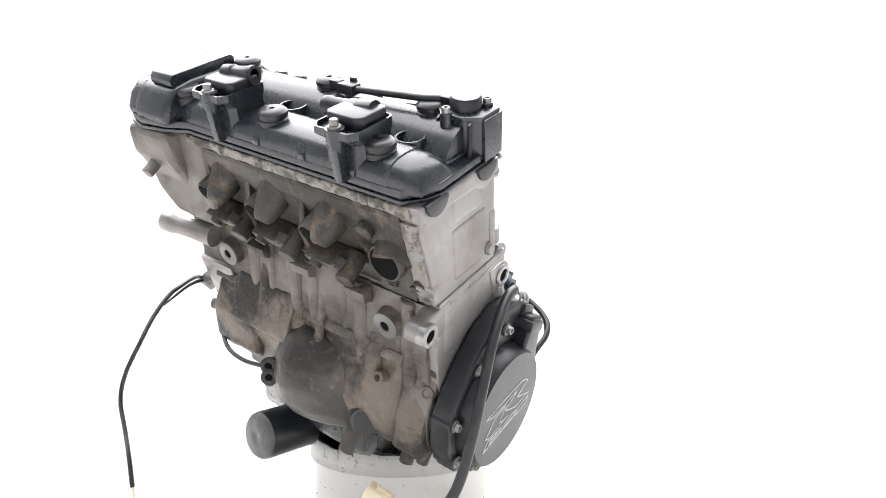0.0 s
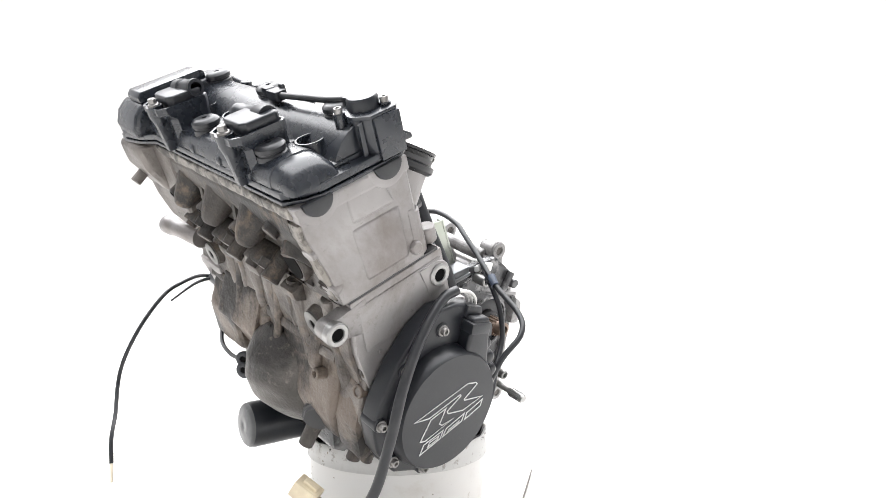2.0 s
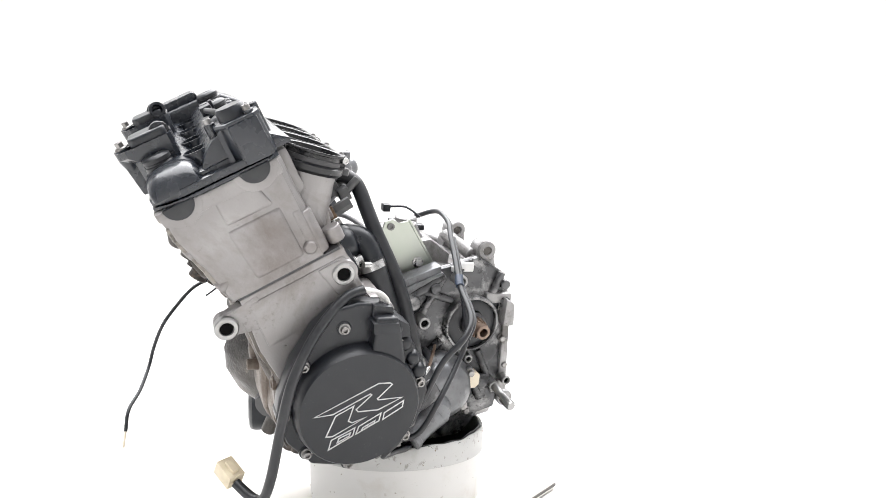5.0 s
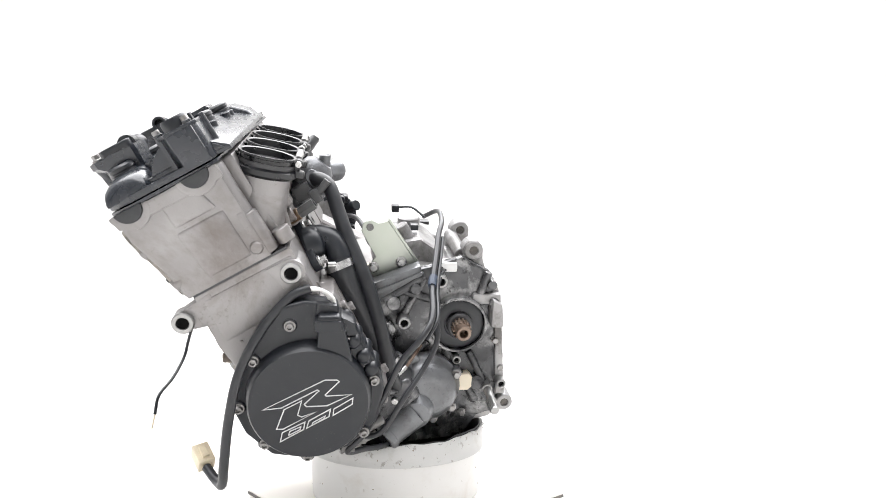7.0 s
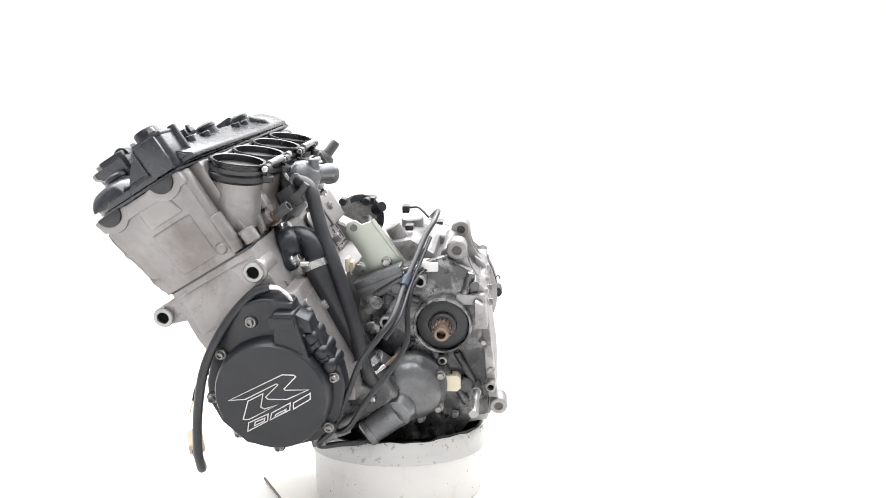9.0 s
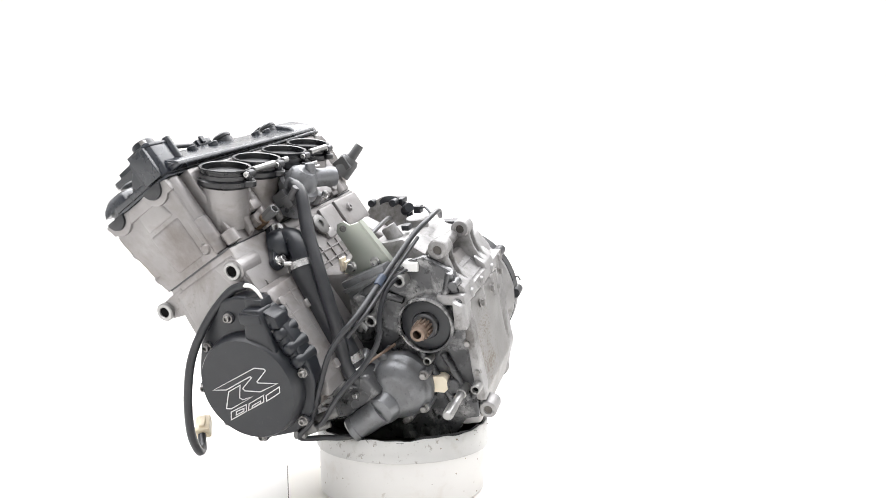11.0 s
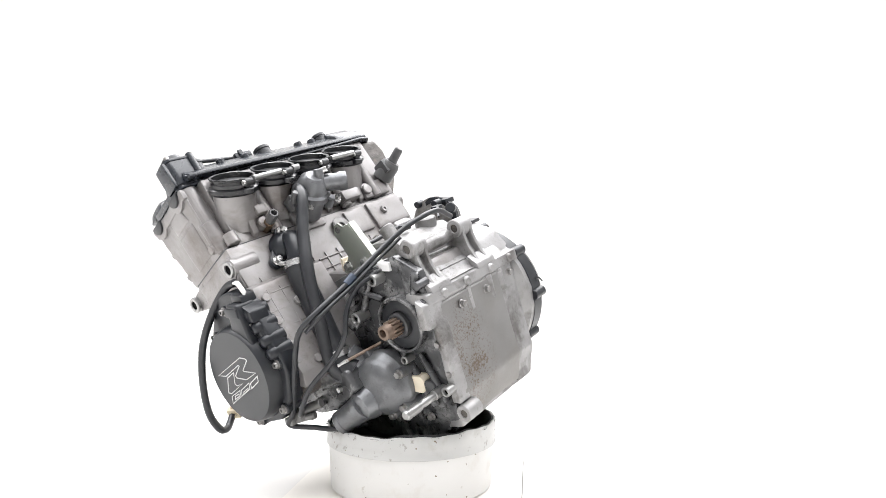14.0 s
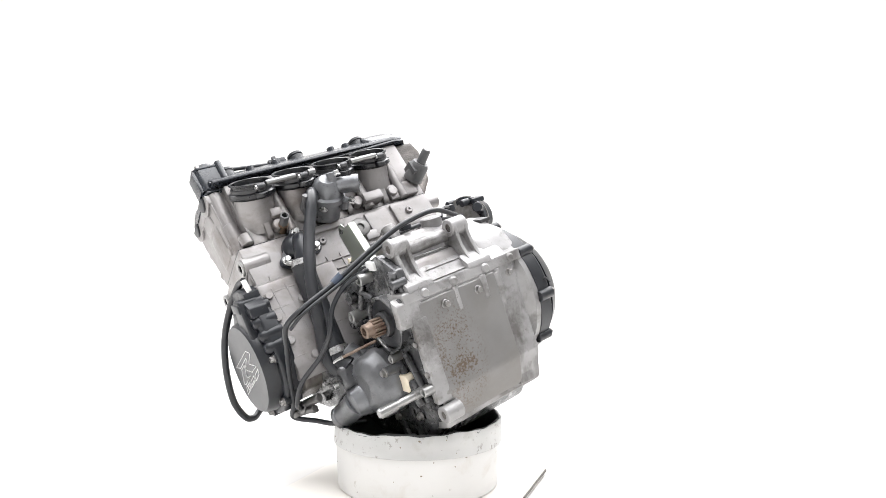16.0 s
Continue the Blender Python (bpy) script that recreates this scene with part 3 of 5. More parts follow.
part("front_web", bm, ALU_FRONT, block, "weathered ribbed front of the block", lump=(0.009, 0.0022, 44))
bm = B()
turned(bm, lba(0.14, 0.312, 0.170), lba(0.229, 0.331, 0.1775), [(0, 0.017), (0.45, 0.0142), (0.72, 0.0138), (0.78, 0.0158), (0.97, 0.0158), (1, 0.014), (1, 0.010), (0.8, 0.0095), (0.8, 0)], 24)
part("water_stub", bm, ALU, block, "pale cast hose stub", lump=(0.012, 0.0008, 40))
# rear face with a lattice of low ribs
bm = B()
for a in (0.055, 0.075, 0.095, 0.115):
    prism(bm, [(0.1425, a), (0.148, a - 0.001), (0.148, a + 0.003), (0.1425, a + 0.002)], -0.09, 0.11, lba)
for k in range(14):
    l = -0.22 + 0.03 * k
    if not -0.20 < l < -0.10:
        prism(bm, [(0.1435, 0.045), (0.148, 0.04), (0.148, 0.13), (0.1435, 0.125)], l, l + 0.0028, lba)
for l0, l1, a0, a1 in ((0.02, 0.075, 0.135, 0.188), (0.085, 0.18, 0.13, 0.19), (-0.098, -0.03, 0.178, 0.193), (0.0, 0.03, 0.13, 0.15)):
    box(bm, l0, l1, 0.139, 0.15, a0, a1, 0.003, 2, lambda v: lba(v.x, v.y, v.z))
part("rear_lattice", bm, ALU, block, lump=(0.02, 0.0006, 40))
for nm, p, r, hole in (("mount_boss", lba(-0.256, 0.322, 0.174), 0.0152, 0.0082), ("mount_boss", lba(-0.2555, 0.162, 0.164), 0.0152, 0.0085)):
    bm = B()
    ring(bm, p + Vector((0.012, 0, 0)), p, r, hole, 28, 0.010)
    part(nm, bm, ALU_BRIGHT, block, "bright machined mounting boss")
    bore_shade(p + Vector((0.012, 0, 0)), p, hole, 0.0045, block)
for l in (-0.179, 0.114):
    bm = B()
    ring(bm, lba(l, 0.312, 0.15), lba(l, 0.3165, 0.15), 0.0185, 0.0066, 28, 0.004)
    part("washer", bm, STEEL_DULL, block, "large flat steel washer")
    bore_shade(lba(l, 0.312, 0.15), lba(l, 0.3165, 0.15), 0.0066, 0.004, block)
bm = B()
ring(bm, lba(-0.002, 0.142, 0.162), lba(-0.002, 0.137, 0.162), 0.020, 0.007, 28, 0.004)
part("washer", bm, STEEL_DULL, block, "large flat steel washer")

# --- valve cover
bm = B()
outline = [(-0.243, 0.166), (-0.250, 0.178), (-0.252, 0.285), (-0.245, 0.305), (-0.228, 0.3245), (0.12, 0.3245), (0.15, 0.338), (0.19, 0.346), (0.218, 0.34), (0.233, 0.32), (0.233, 0.18), (0.216, 0.15), (0.19, 0.143)]
prism(bm, outline, 0.338, 0.3425, flat, 0.001)
prism(bm, [(l * 0.992, 0.24 + (b - 0.24) * 0.985) for l, b in outline], 0.3435, 0.353, flat, 0.002)
hump = [(0.322, 0.35)] + [(0.288 + 0.034 * math.copysign(abs(math.cos(radians(k))) ** 0.7, math.cos(radians(k))), 0.352 + 0.0265 * math.sin(radians(k)) ** 0.8) for k in range(10, 171, 16)] + [(0.254, 0.35)]
loft(bm, hump, [(0.15, 1, 1), (-0.205, 1, 1), (-0.2075, 1, 1.0), (-0.2085, 0.97, 0.95), (-0.222, 0.96, 0.93), (-0.236, 0.93, 0.80), (-0.244, 0.88, 0.55), (-0.2475, 0.84, 0.2), (-0.248, 0.82, 0.0)], (0.288, 0.35), lba)
prism(bm, [(0.258, 0.35), (0.2535, 0.358), (0.2465, 0.368), (0.238, 0.377), (0.228, 0.384), (0.217, 0.388), (0.205, 0.389), (0.193, 0.3855), (0.1442, 0.350), (0.1442, 0.344)], -0.232, 0.17, lba, 0.0012)
prism(bm, [(0.32, 0.35), (0.32, 0.358), (0.16, 0.36), (0.15, 0.35)], -0.235, 0.2, lba, 0.003)
# cam-chain dome
dome = [(0.343, 0.349), (0.342, 0.362), (0.333, 0.380), (0.318, 0.392), (0.29, 0.396), (0.205, 0.396), (0.18, 0.388), (0.158, 0.368), (0.150, 0.349)]
prism(bm, dome, 0.135, 0.203, lba, 0.008, 3)
prism(bm, [(0.245 + (p - 0.245) * 0.97, 0.349 + (q - 0.349) * 0.93) for p, q in dome], 0.15, 0.223, lba, 0.019, 4)
for k in range(5):
    l = -0.165 + 0.075 * k
    prism(bm, [(0.318, 0.352), (0.324, 0.353), (0.324, 0.360), (0.312, 0.372)], l, l + 0.011, lba, 0.002)
    prism(bm, [(0.236, 0.355), (0.262, 0.355), (0.262, 0.366), (0.236, 0.366)], l + 0.02, l + 0.03, lba, 0.002)
for l in (-0.135, -0.078, 0.055, 0.092):
    rod(bm, lba(l, 0.184, 0.366), lba(l, 0.181, 0.3835), 0.0085)
cover = part("valve_cover", bm, COVER, engine, "black enamelled valve cover with two cam humps")
bm = B()
prism(bm, [(0.216, 0.394), (0.318, 0.392), (0.319, 0.401), (0.313, 0.407), (0.221, 0.409), (0.216, 0.405)], 0.142, 0.184, lba, 0.002)
part("raised_plate", bm, COVER, cover)
CAPS = [(-0.18, 0.296), (-0.017, 0.296), (0.138, 0.300), (-0.178, 0.201), (-0.02, 0.201), (0.134, 0.201)]
for l, b in CAPS:
    bm = B()
    up = 0.010 if b < 0.25 else 0.0
    turned(bm, lba(l, b, 0.366 + up), lba(l, b, 0.391 + up), [(0, 0.0185), (0.4, 0.0175), (0.5, 0.0175), (0.55, 0.0162), (0.62, 0.0162), (0.66, 0.0178), (0.85, 0.0175), (0.95, 0.0150), (1, 0.012), (1, 0.0035), (0.8, 0.003), (0.8, 0)], 32)
    part("rubber_cap", bm, RUBBER, cover, "dusty black rubber grommet over a cover bolt")
for l, b in ((-0.183, 0.249), (-0.094, 0.249), (0.0, 0.249), (0.089, 0.249)):
    bm = B()
    turned(bm, lba(l, b, 0.35), lba(l, b, 0.376), [(0, 0.0185), (0.9, 0.0180), (1, 0.0172), (1, 0.0152), (0.1, 0.0148), (0.1, 0)], 30)
    part("plug_well", bm, COVER, cover)


def reed_cover(l, flip):
    """A breather valve cover: pot on the hump, lid with a dome, bolt on a pillar, hose stub."""
    bm = B()
    o = [(l - 0.024, 0.266), (l + 0.027, 0.266), (l + 0.032, 0.271), (l + 0.032, 0.324), (l + 0.024, 0.334), (l - 0.021, 0.334), (l - 0.029, 0.324), (l - 0.029, 0.271)]
    low = [(l + (x - l) * 0.92, 0.29 + (y - 0.29) * (0.92 if y < 0.3 else 0.70)) for x, y in o]
    cup(bm, low, o, [(l + (x - l) * 0.93, 0.297 + (y - 0.297) * 0.93) for x, y in o], (0.352, 0.388, 0.398, 0.4065, 0.4015), flat)
    prism(bm, [(0.316, 0.345), (0.333, 0.346), (0.336, 0.395), (0.318, 0.398)], l - 0.0065, l + 0.0055, lba, 0.003)
    turned(bm, lba(l, 0.328, 0.380), lba(l, 0.328, 0.4075), [(0, 0.007), (0.5, 0.0105), (1, 0.0105)], 20)
    pot = part("reed_cover", bm, COVER, cover, "black pot with a bolted lid")
    bm = B()
    prism(bm, [(l + 0.0015 + (x - l - 0.0015) * 0.84, 0.288 + (y - 0.288) * (0.84 if y < 0.3 else 0.62)) for x, y in o], 0.4005, 0.4165, flat, 0.006, 3)
    part("lid", bm, PLASTIC, pot, "black plastic lid")
    bm = B()
    y0 = 0.276 if flip else 0.264
    e0, e1 = (lba(l + 0.022, y0 + 0.006, 0.411), lba(l - 0.024, y0, 0.4165)) if flip else (lba(l - 0.012, 0.278, 0.4095), lba(l + 0.056, 0.282, 0.4045))
    turned(bm, e0, e1, [(0, 0.0125), (0.3, 0.0125), (0.35, 0.0105), (0.85, 0.0105), (0.9, 0.0118), (1, 0.0112), (1, 0.0075), (0.6, 0.007), (0.6, 0)], 20)
    part("hose_stub", bm, PLASTIC, pot, "open black hose stub")
    bm = B()
    hexbolt(bm, lba(l, 0.328, 0.4075), AUP, 0.0052, 0.0095, 1.5)
    part("bolt", bm, BOLT, pot)


reed_cover(-0.149, False)
reed_cover(0.052, True)

# cam position sensor tower
bm = B()
o = [(-0.249, 0.172), (-0.249, 0.206), (-0.232, 0.218), (-0.204, 0.218), (-0.192, 0.205), (-0.192, 0.172), (-0.20, 0.164), (-0.24, 0.164)]
prism(bm, o, 0.345, 0.394, flat, 0.003)
prism(bm, [(-0.22 + (x + 0.22) * 1.05, 0.188 + (y - 0.188) * 1.05) for x, y in o], 0.392, 0.3975, flat, 0.0015)
for x in (-0.242, -0.228, -0.212, -0.2):
    prism(bm, [(0.215, 0.345), (0.221, 0.345), (0.219, 0.39), (0.214, 0.393)], x, x + 0.003, lba)
box(bm, -0.2530, -0.246, 0.169, 0.205, 0.344, 0.3935, 0.002, 2, lambda v: lba(v.x, v.y, v.z))
for x, y in ((-0.236, 0.175), (-0.213, 0.222), (-0.198, 0.165)):
    rod(bm, lba(x, y, 0.36), lba(x, y, 0.401), 0.0068)
tower = part("sensor_tower", bm, COVER, cover, "black ribbed cam sensor tower")
bm = B()
turned(bm, lba(-0.219, 0.192, 0.397), lba(-0.219, 0.192, 0.4115), [(0, 0.0185), (0.8, 0.0182), (1, 0.016), (1, 0)], 24)
box(bm, -0.208, -0.188, 0.184, 0.199, 0.398, 0.407, 0.002, 2, lambda v: lba(v.x, v.y, v.z))
part("sensor", bm, PLASTIC, tower, "dark grey plastic sensor")
for x, y in ((-0.236, 0.175), (-0.213, 0.222)):
    bm = B()
    capbolt(bm, lba(x, y, 0.401), AUP, 0.0050, 0.006)
    part("bolt", bm, BOLT, tower)
# sensor lead and plug lying on the cover
lead = [lba(-0.19, 0.192, 0.402), lba(-0.168, 0.204, 0.4025), lba(-0.14, 0.210, 0.4025), lba(-0.105, 0.214, 0.401), lba(-0.075, 0.216, 0.399)]
bm = B()
tube(bm, lead, 0.0042, 8, 10)
lead_ob = part("sensor_lead", bm, RUBBER, engine, "black sleeved sensor lead with a plug")
bm = B()
box(bm, -0.078, -0.052, 0.207, 0.223, 0.392, 0.405, 0.002, 2, lambda v: lba(v.x, v.y, v.z))
box(bm, -0.054, -0.038, 0.209, 0.221, 0.394, 0.406, 0.002, 2, lambda v: lba(v.x, v.y, v.z))
box(bm, -0.07, -0.06, 0.203, 0.208, 0.396, 0.409, 0.001, 1, lambda v: lba(v.x, v.y, v.z))
part("plug", bm, PLASTIC, lead_ob, "black plug")

# --- intake joints
IN_N = Vector(lba(0, -0.65, 0.76)).normalized()
IN_U = Vector(lba(0, 0.76, 0.65)).normalized()
for k, l in enumerate(BORES):
    c = lba(l + 0.001, 0.116, 0.312)
    bm = B()
    turned(bm, c - IN_N * 0.024, c, [(0, 0.0415), (0.12, 0.0415), (0.16, 0.0385), (0.4, 0.0372), (0.8, 0.0372), (0.86, 0.0405), (0.94, 0.0410), (1, 0.0402), (1, 0.0378), (0.97, 0.0360), (0.05, 0.033), (0.05, 0)], 44)
    for s in (-1, 1):
        e = c - IN_N * 0.021 + IN_U * 0.043 * s
        rod(bm, e - IN_N * 0.005, e + IN_N * 0.005, 0.0115)
    e = c - IN_N * 0.012
    for s in (-1, 1):
        d = IN_U * s
        box(bm, -0.006, 0.006, -0.004, 0.004, -0.006, 0.006, 0.0015, 1, lambda v, d=d, e=e: e + Vector((1, 0, 0)) * v.x + d * (0.042 + v.y) + IN_N * v.z)
    turned(bm, c - IN_N * 0.030, c - IN_N * 0.016, [(0, 0.0405), (0.3, 0.0445), (0.8, 0.0445), (1, 0.039)], 40)
    joint = part("intake_joint", bm, JOINT, engine, "black rubber intake joint, open and oval")
    tagged(joint, group="intake joints")
    bm = B()
    turned(bm, c - IN_N * 0.018, c - IN_N * 0.010, [(0, 0.0365), (0, 0.0392), (1, 0.0392), (1, 0.0365)], 40)
    part("clamp_band", bm, STEEL_DARK, joint, "dark steel clamp band")
    bm = B()
    p = lba(l - 0.001, 0.087, 0.279)
    rod(bm, p + Vector((0.012, 0, 0)), p - Vector((0.004, 0, 0)), 0.0062)
    part("clamp_lug", bm, STEEL_DARK, joint)
    bm = B()
    capbolt(bm, p - Vector((0.004, 0, 0)), LEFT, 0.0047, 0.004)
    part("clamp_screw", bm, STEEL, joint)
for l0, l1 in ((-0.163, -0.102), (-0.075, -0.06), (0.022, 0.083)):
    bm = B()
    rod(bm, lba(l0, 0.086, 0.283), lba(l1, 0.086, 0.283), 0.0052)
    part("clamp_spacer", bm, ALU_BRIGHT, engine, "bright round spacer bar between intake clamps")

# --- crankcase
bm = B()
# upper half behind the stator cover
prism(bm, [(0.326, -0.008), (0.308, -0.036), (0.294, -0.058), (0.302, -0.10), (0.298, -0.14), (0.27, -0.195), (0.19, -0.205), (0.11, -0.165), (0.093, -0.118), (0.190, 0.02), (0.217, 0.06)], -0.2440, 0.10, lfh, 0.008, 3)
prism(bm, [(0.295, 0.0), (0.295, -0.13), (0.25, -0.165), (0.14, -0.2), (0.10, -0.13), (0.17, 0.01)], 0.05, 0.160, lfh, 0.012, 3)
case = part("crankcase", bm, ALU_FRONT, engine, "cast aluminium crankcase, greasy and stained", lump=(0.016, 0.0012, 30))
bm = B()
# sloping deck between bank and gearbox, split joint with flange
prism(bm, [(0.185, 0.03), (0.165, 0.03), (0.085, -0.115), (0.085, -0.14), (0.12, -0.14)], -0.255, -0.10, lfh, 0.003)
prism(bm, [(0.20, 0.0), (0.0, 0.01), (-0.06, 0.02), (-0.085, -0.02), (-0.085, -0.06), (0.2, -0.10)], -0.09, 0.135, lfh, 0.008)
# right side below the bank
prism(bm, [(0.29, -0.02), (0.29, -0.16), (0.22, -0.2), (0.06, -0.18), (0.06, -0.02), (0.2, 0.05)], 0.12, 0.175, lfh, 0.012, 3)
part("case_deck", bm, ALU, case, "pale cast deck behind the cylinders", lump=(0.016, 0.0012, 30))
# low ribs and pips on the sloping deck
deck_rods = []
for n in range(5):
    u = 0.12 + 0.19 * n
    deck_rods.append(("cast_rib", lfh(-0.250, 0.166 - 0.080 * u, 0.030 - 0.145 * u), lfh(-0.11, 0.166 - 0.080 * u, 0.030 - 0.145 * u), 0.0013))
for l in (-0.232, -0.205, -0.178, -0.150):
    deck_rods.append(("cast_rib", lfh(l, 0.160, 0.020), lfh(l, 0.090, -0.108), 0.0012))
for l, u in ((-0.243, 0.15), (-0.246, 0.42), (-0.244, 0.70), (-0.215, 0.93), (-0.19, 0.30)):
    c = lfh(l, 0.166 - 0.080 * u, 0.030 - 0.145 * u)
    deck_rods.append(("cast_pip", c + Vector((0, 0.01, -0.006)), c + Vector((0, -0.007, 0.004)), 0.0075))
for name, p0, p1, r in deck_rods:
    bm = B()
    rod(bm, p0, p1, r, seg=10)
    part(name, bm, ALU, case)

# dirty front of the crankcase
bm = B()
prism(bm, [(0.330, -0.03), (0.314, -0.085), (0.306, -0.16), (0.282, -0.195), (0.22, -0.2), (0.22, -0.02)], -0.20, -0.01, lfh, 0.014, 3)
prism(bm, [(0.322, -0.028), (0.324, -0.08), (0.315, -0.125), (0.29, -0.155), (0.22, -0.165), (0.22, -0.02)], -0.03, 0.118, lfh, 0.012, 3)
prism(bm, [(0.318, -0.045), (0.328, -0.05), (0.328, -0.118), (0.314, -0.125)], -0.012, 0.105, lfh, 0.004, 2)
prism(bm, [(0.318, -0.045), (0.32, -0.12), (0.30, -0.17), (0.22, -0.2), (0.22, -0.02)], 0.06, 0.155, lfh, 0.014, 3)
prism(bm, [(0.28, -0.01), (0.332, -0.018), (0.322, -0.10), (0.29, -0.12)], -0.168, -0.142, lfh, 0.009, 3)
for l, r in ((-0.06, 0.008), (0.05, 0.01)):
    rod(bm, lfh(l, 0.329, -0.02), lfh(l, 0.312, -0.12), r)
rod(bm, lfh(-0.215, 0.262, -0.18), lfh(-0.215, 0.268, -0.215), 0.0095)
rod(bm, lfh(-0.235, 0.258, -0.17), lfh(-0.235, 0.262, -0.208), 0.0085)
prism(bm, [(0.29, -0.06), (0.301, -0.09), (0.300, -0.15), (0.278, -0.20), (0.25, -0.2)], -0.243, -0.19, lfh, 0.008)
for l, f, h, r in ((-0.02, 0.336, -0.03, 0.009), (0.1, 0.325, -0.035, 0.010), (-0.235, 0.31, -0.1, 0.010), (-0.175, 0.335, -0.1, 0.008)):
    ring(bm, lfh(l, f - 0.034, h), lfh(l, f - 0.006, h), r, r * 0.5, 16, 0.008)
front = bm
bm = B()
bulge = [(0.23, -0.072), (0.29, -0.074), (0.322, -0.086), (0.340, -0.108), (0.348, -0.135), (0.344, -0.168), (0.326, -0.198), (0.298, -0.220), (0.268, -0.228), (0.23, -0.22)]
steps = []
for k in range(15):
    u = k / 14
    full = math.sin(math.pi * min(u * 0.62, 0.5) if u < 0.8 else math.pi * 0.5) ** 0.75
    end = 1.0 if u < 0.66 else 1 - 0.30 * ((u - 0.66) / 0.34) ** 2
    steps.append((-0.168 + 0.178 * u, max(full * end, 0.25), max(0.55 + 0.45 * full, 0.5)))
loft(bm, bulge, steps, (0.24, -0.15), lfh)
rod(bm, lfh(-0.127, 0.266, -0.19), lfh(-0.128, 0.285, -0.238), 0.013, 0.0105)
part("oil_gallery", bm, GREASE, case, "dark greasy rounded oil gallery", lump=(0.010, 0.0016, 34))
bm = front
part("front_casting", bm, ALU_DIRTY, case, "brown grimy front casting with an oil gallery bulge", lump=(0.009, 0.0022, 40))
bm = B()
turned(bm, lfh(-0.125, 0.262, -0.168), lfh(-0.157, 0.298, -0.180), [(0, 0.024), (0.88, 0.0215), (0.90, 0.0185), (1, 0.0165), (1, 0)], 26)
part("core_plug", bm, STEEL_DARK, case, "round dark core plug")
bm = B()
ring(bm, lfh(-0.21, 0.294, -0.065), lfh(-0.244, 0.294, -0.065), 0.0155, 0.007, 20, 0.006)
part("bolt_boss", bm, ALU_DIRTY, case)
bm = B()
hexbolt(bm, lba(-0.06, 0.31, 0.075), BFWD, 0.006, 0.008)
part("bolt", bm, BOLT, case)
# two-hole tab on the front
bm = B()
TAB = lfh(0.0078, 0.3267, -0.1681)
for dz in (0.0, 0.015):
    q = TAB + Vector((-dz * 0.4, 0, 0.007 - dz))
    ring(bm, q + Vector((0.0025, -0.0045, 0)), q, 0.0125, 0.005, 18, 0.003)
box(bm, TAB.x - 0.004, TAB.x + 0.010, 0.300, TAB.y - 0.0035, TAB.z - 0.010, TAB.z + 0.016, 0.002)
part("two_hole_tab", bm, PLASTIC, case, "small black steel tab with two holes")
for dz in (0.0, 0.015):
    q = TAB + Vector((-dz * 0.4, 0, 0.007 - dz))
    bore_shade(q + Vector((0.0025, -0.0045, 0)), q, 0.005, 0.003, case)

# oil filter
bm = B()
turned(bm, lfh(0.018, 0.20, -0.281), lfh(0.028, 0.293, -0.288), [(0, 0.036), (0.86, 0.0365), (0.93, 0.0345), (0.975, 0.028), (0.985, 0.018), (1, 0.016), (1, 0.006), (0.985, 0.005), (0.985, 0)], 40)
filt = part("oil_filter", bm, PLASTIC, engine, "glossy black spin-on oil filter with a dusty round end")
bm = B()
fa, fb = lfh(0.018, 0.20, -0.281), lfh(0.028, 0.293, -0.288)
turned(bm, fa + (fb - fa) * 0.93, fa + (fb - fa) * 1.004, [(0, 0.0352), (0.5, 0.0325), (0.8, 0.0285), (0.9, 0.018), (1, 0.016), (1, 0.006), (0.9, 0.005), (0.9, 0)], 36)
part("filter_end", bm, FILTER, filt, "dusty grey filter end")

# oil pan, dark, sunk in the bucket
bm = B()
prism(bm, [(0.25, -0.19), (0.22, -0.27), (0.12, -0.305), (-0.06, -0.29), (-0.10, -0.225), (0.0, -0.15), (0.15, -0.15)], -0.118, 0.10, lfh, 0.012)
part("oil_pan", bm, ALU_OILY, engine, "black oily sump in the bucket's mouth")

# --- gearbox half
bm = B()
rear = [(-0.03, 0.01), (-0.075, -0.002), (-0.100, -0.02), (-0.105, -0.03), (-0.112, -0.09), (-0.125, -0.19), (-0.11, -0.252), (-0.04, -0.27), (0.08, -0.27), (0.12, -0.19), (0.10, -0.02), (0.05, 0.02)]
prism(bm, rear, -0.112, 0.105, lfh, 0.006, 3)
# right rear swelling towards the clutch
prism(bm, [(-0.06, 0.02), (-0.098, -0.035), (-0.10, -0.15), (-0.07, -0.2), (0.10, -0.2), (0.12, -0.02), (0.02, 0.045)], 0.06, 0.142, lfh, 0.01, 3)
prism(bm, [(-0.07, -0.18), (-0.112, -0.2), (-0.118, -0.245), (-0.08, -0.255)], 0.05, 0.088, lfh, 0.006)
# flange at the split and rear plate
prism(bm, [(-0.06, -0.016), (-0.106, -0.016), (-0.109, -0.034), (-0.06, -0.034)], -0.132, 0.125, lfh, 0.003)
for l, r in ((-0.03, 0.006), (0.03, 0.0075), (0.065, 0.006)):
    rod(bm, lfh(l, -0.104, -0.035), lfh(l, -0.108, -0.075), r)
rod(bm, lfh(0.06, -0.104, -0.04), lfh(0.075, -0.112, -0.22), 0.007)
rod(bm, lfh(0.045, -0.108, -0.135), lfh(0.115, -0.094, -0.10), 0.006)
prism(bm, [(-0.08, -0.05), (-0.1035, -0.05), (-0.107, -0.095), (-0.08, -0.095)], 0.07, 0.118, lfh, 0.004)
prism(bm, [(-0.08, -0.11), (-0.103, -0.11), (-0.106, -0.165), (-0.08, -0.165)], 0.082, 0.122, lfh, 0.004)
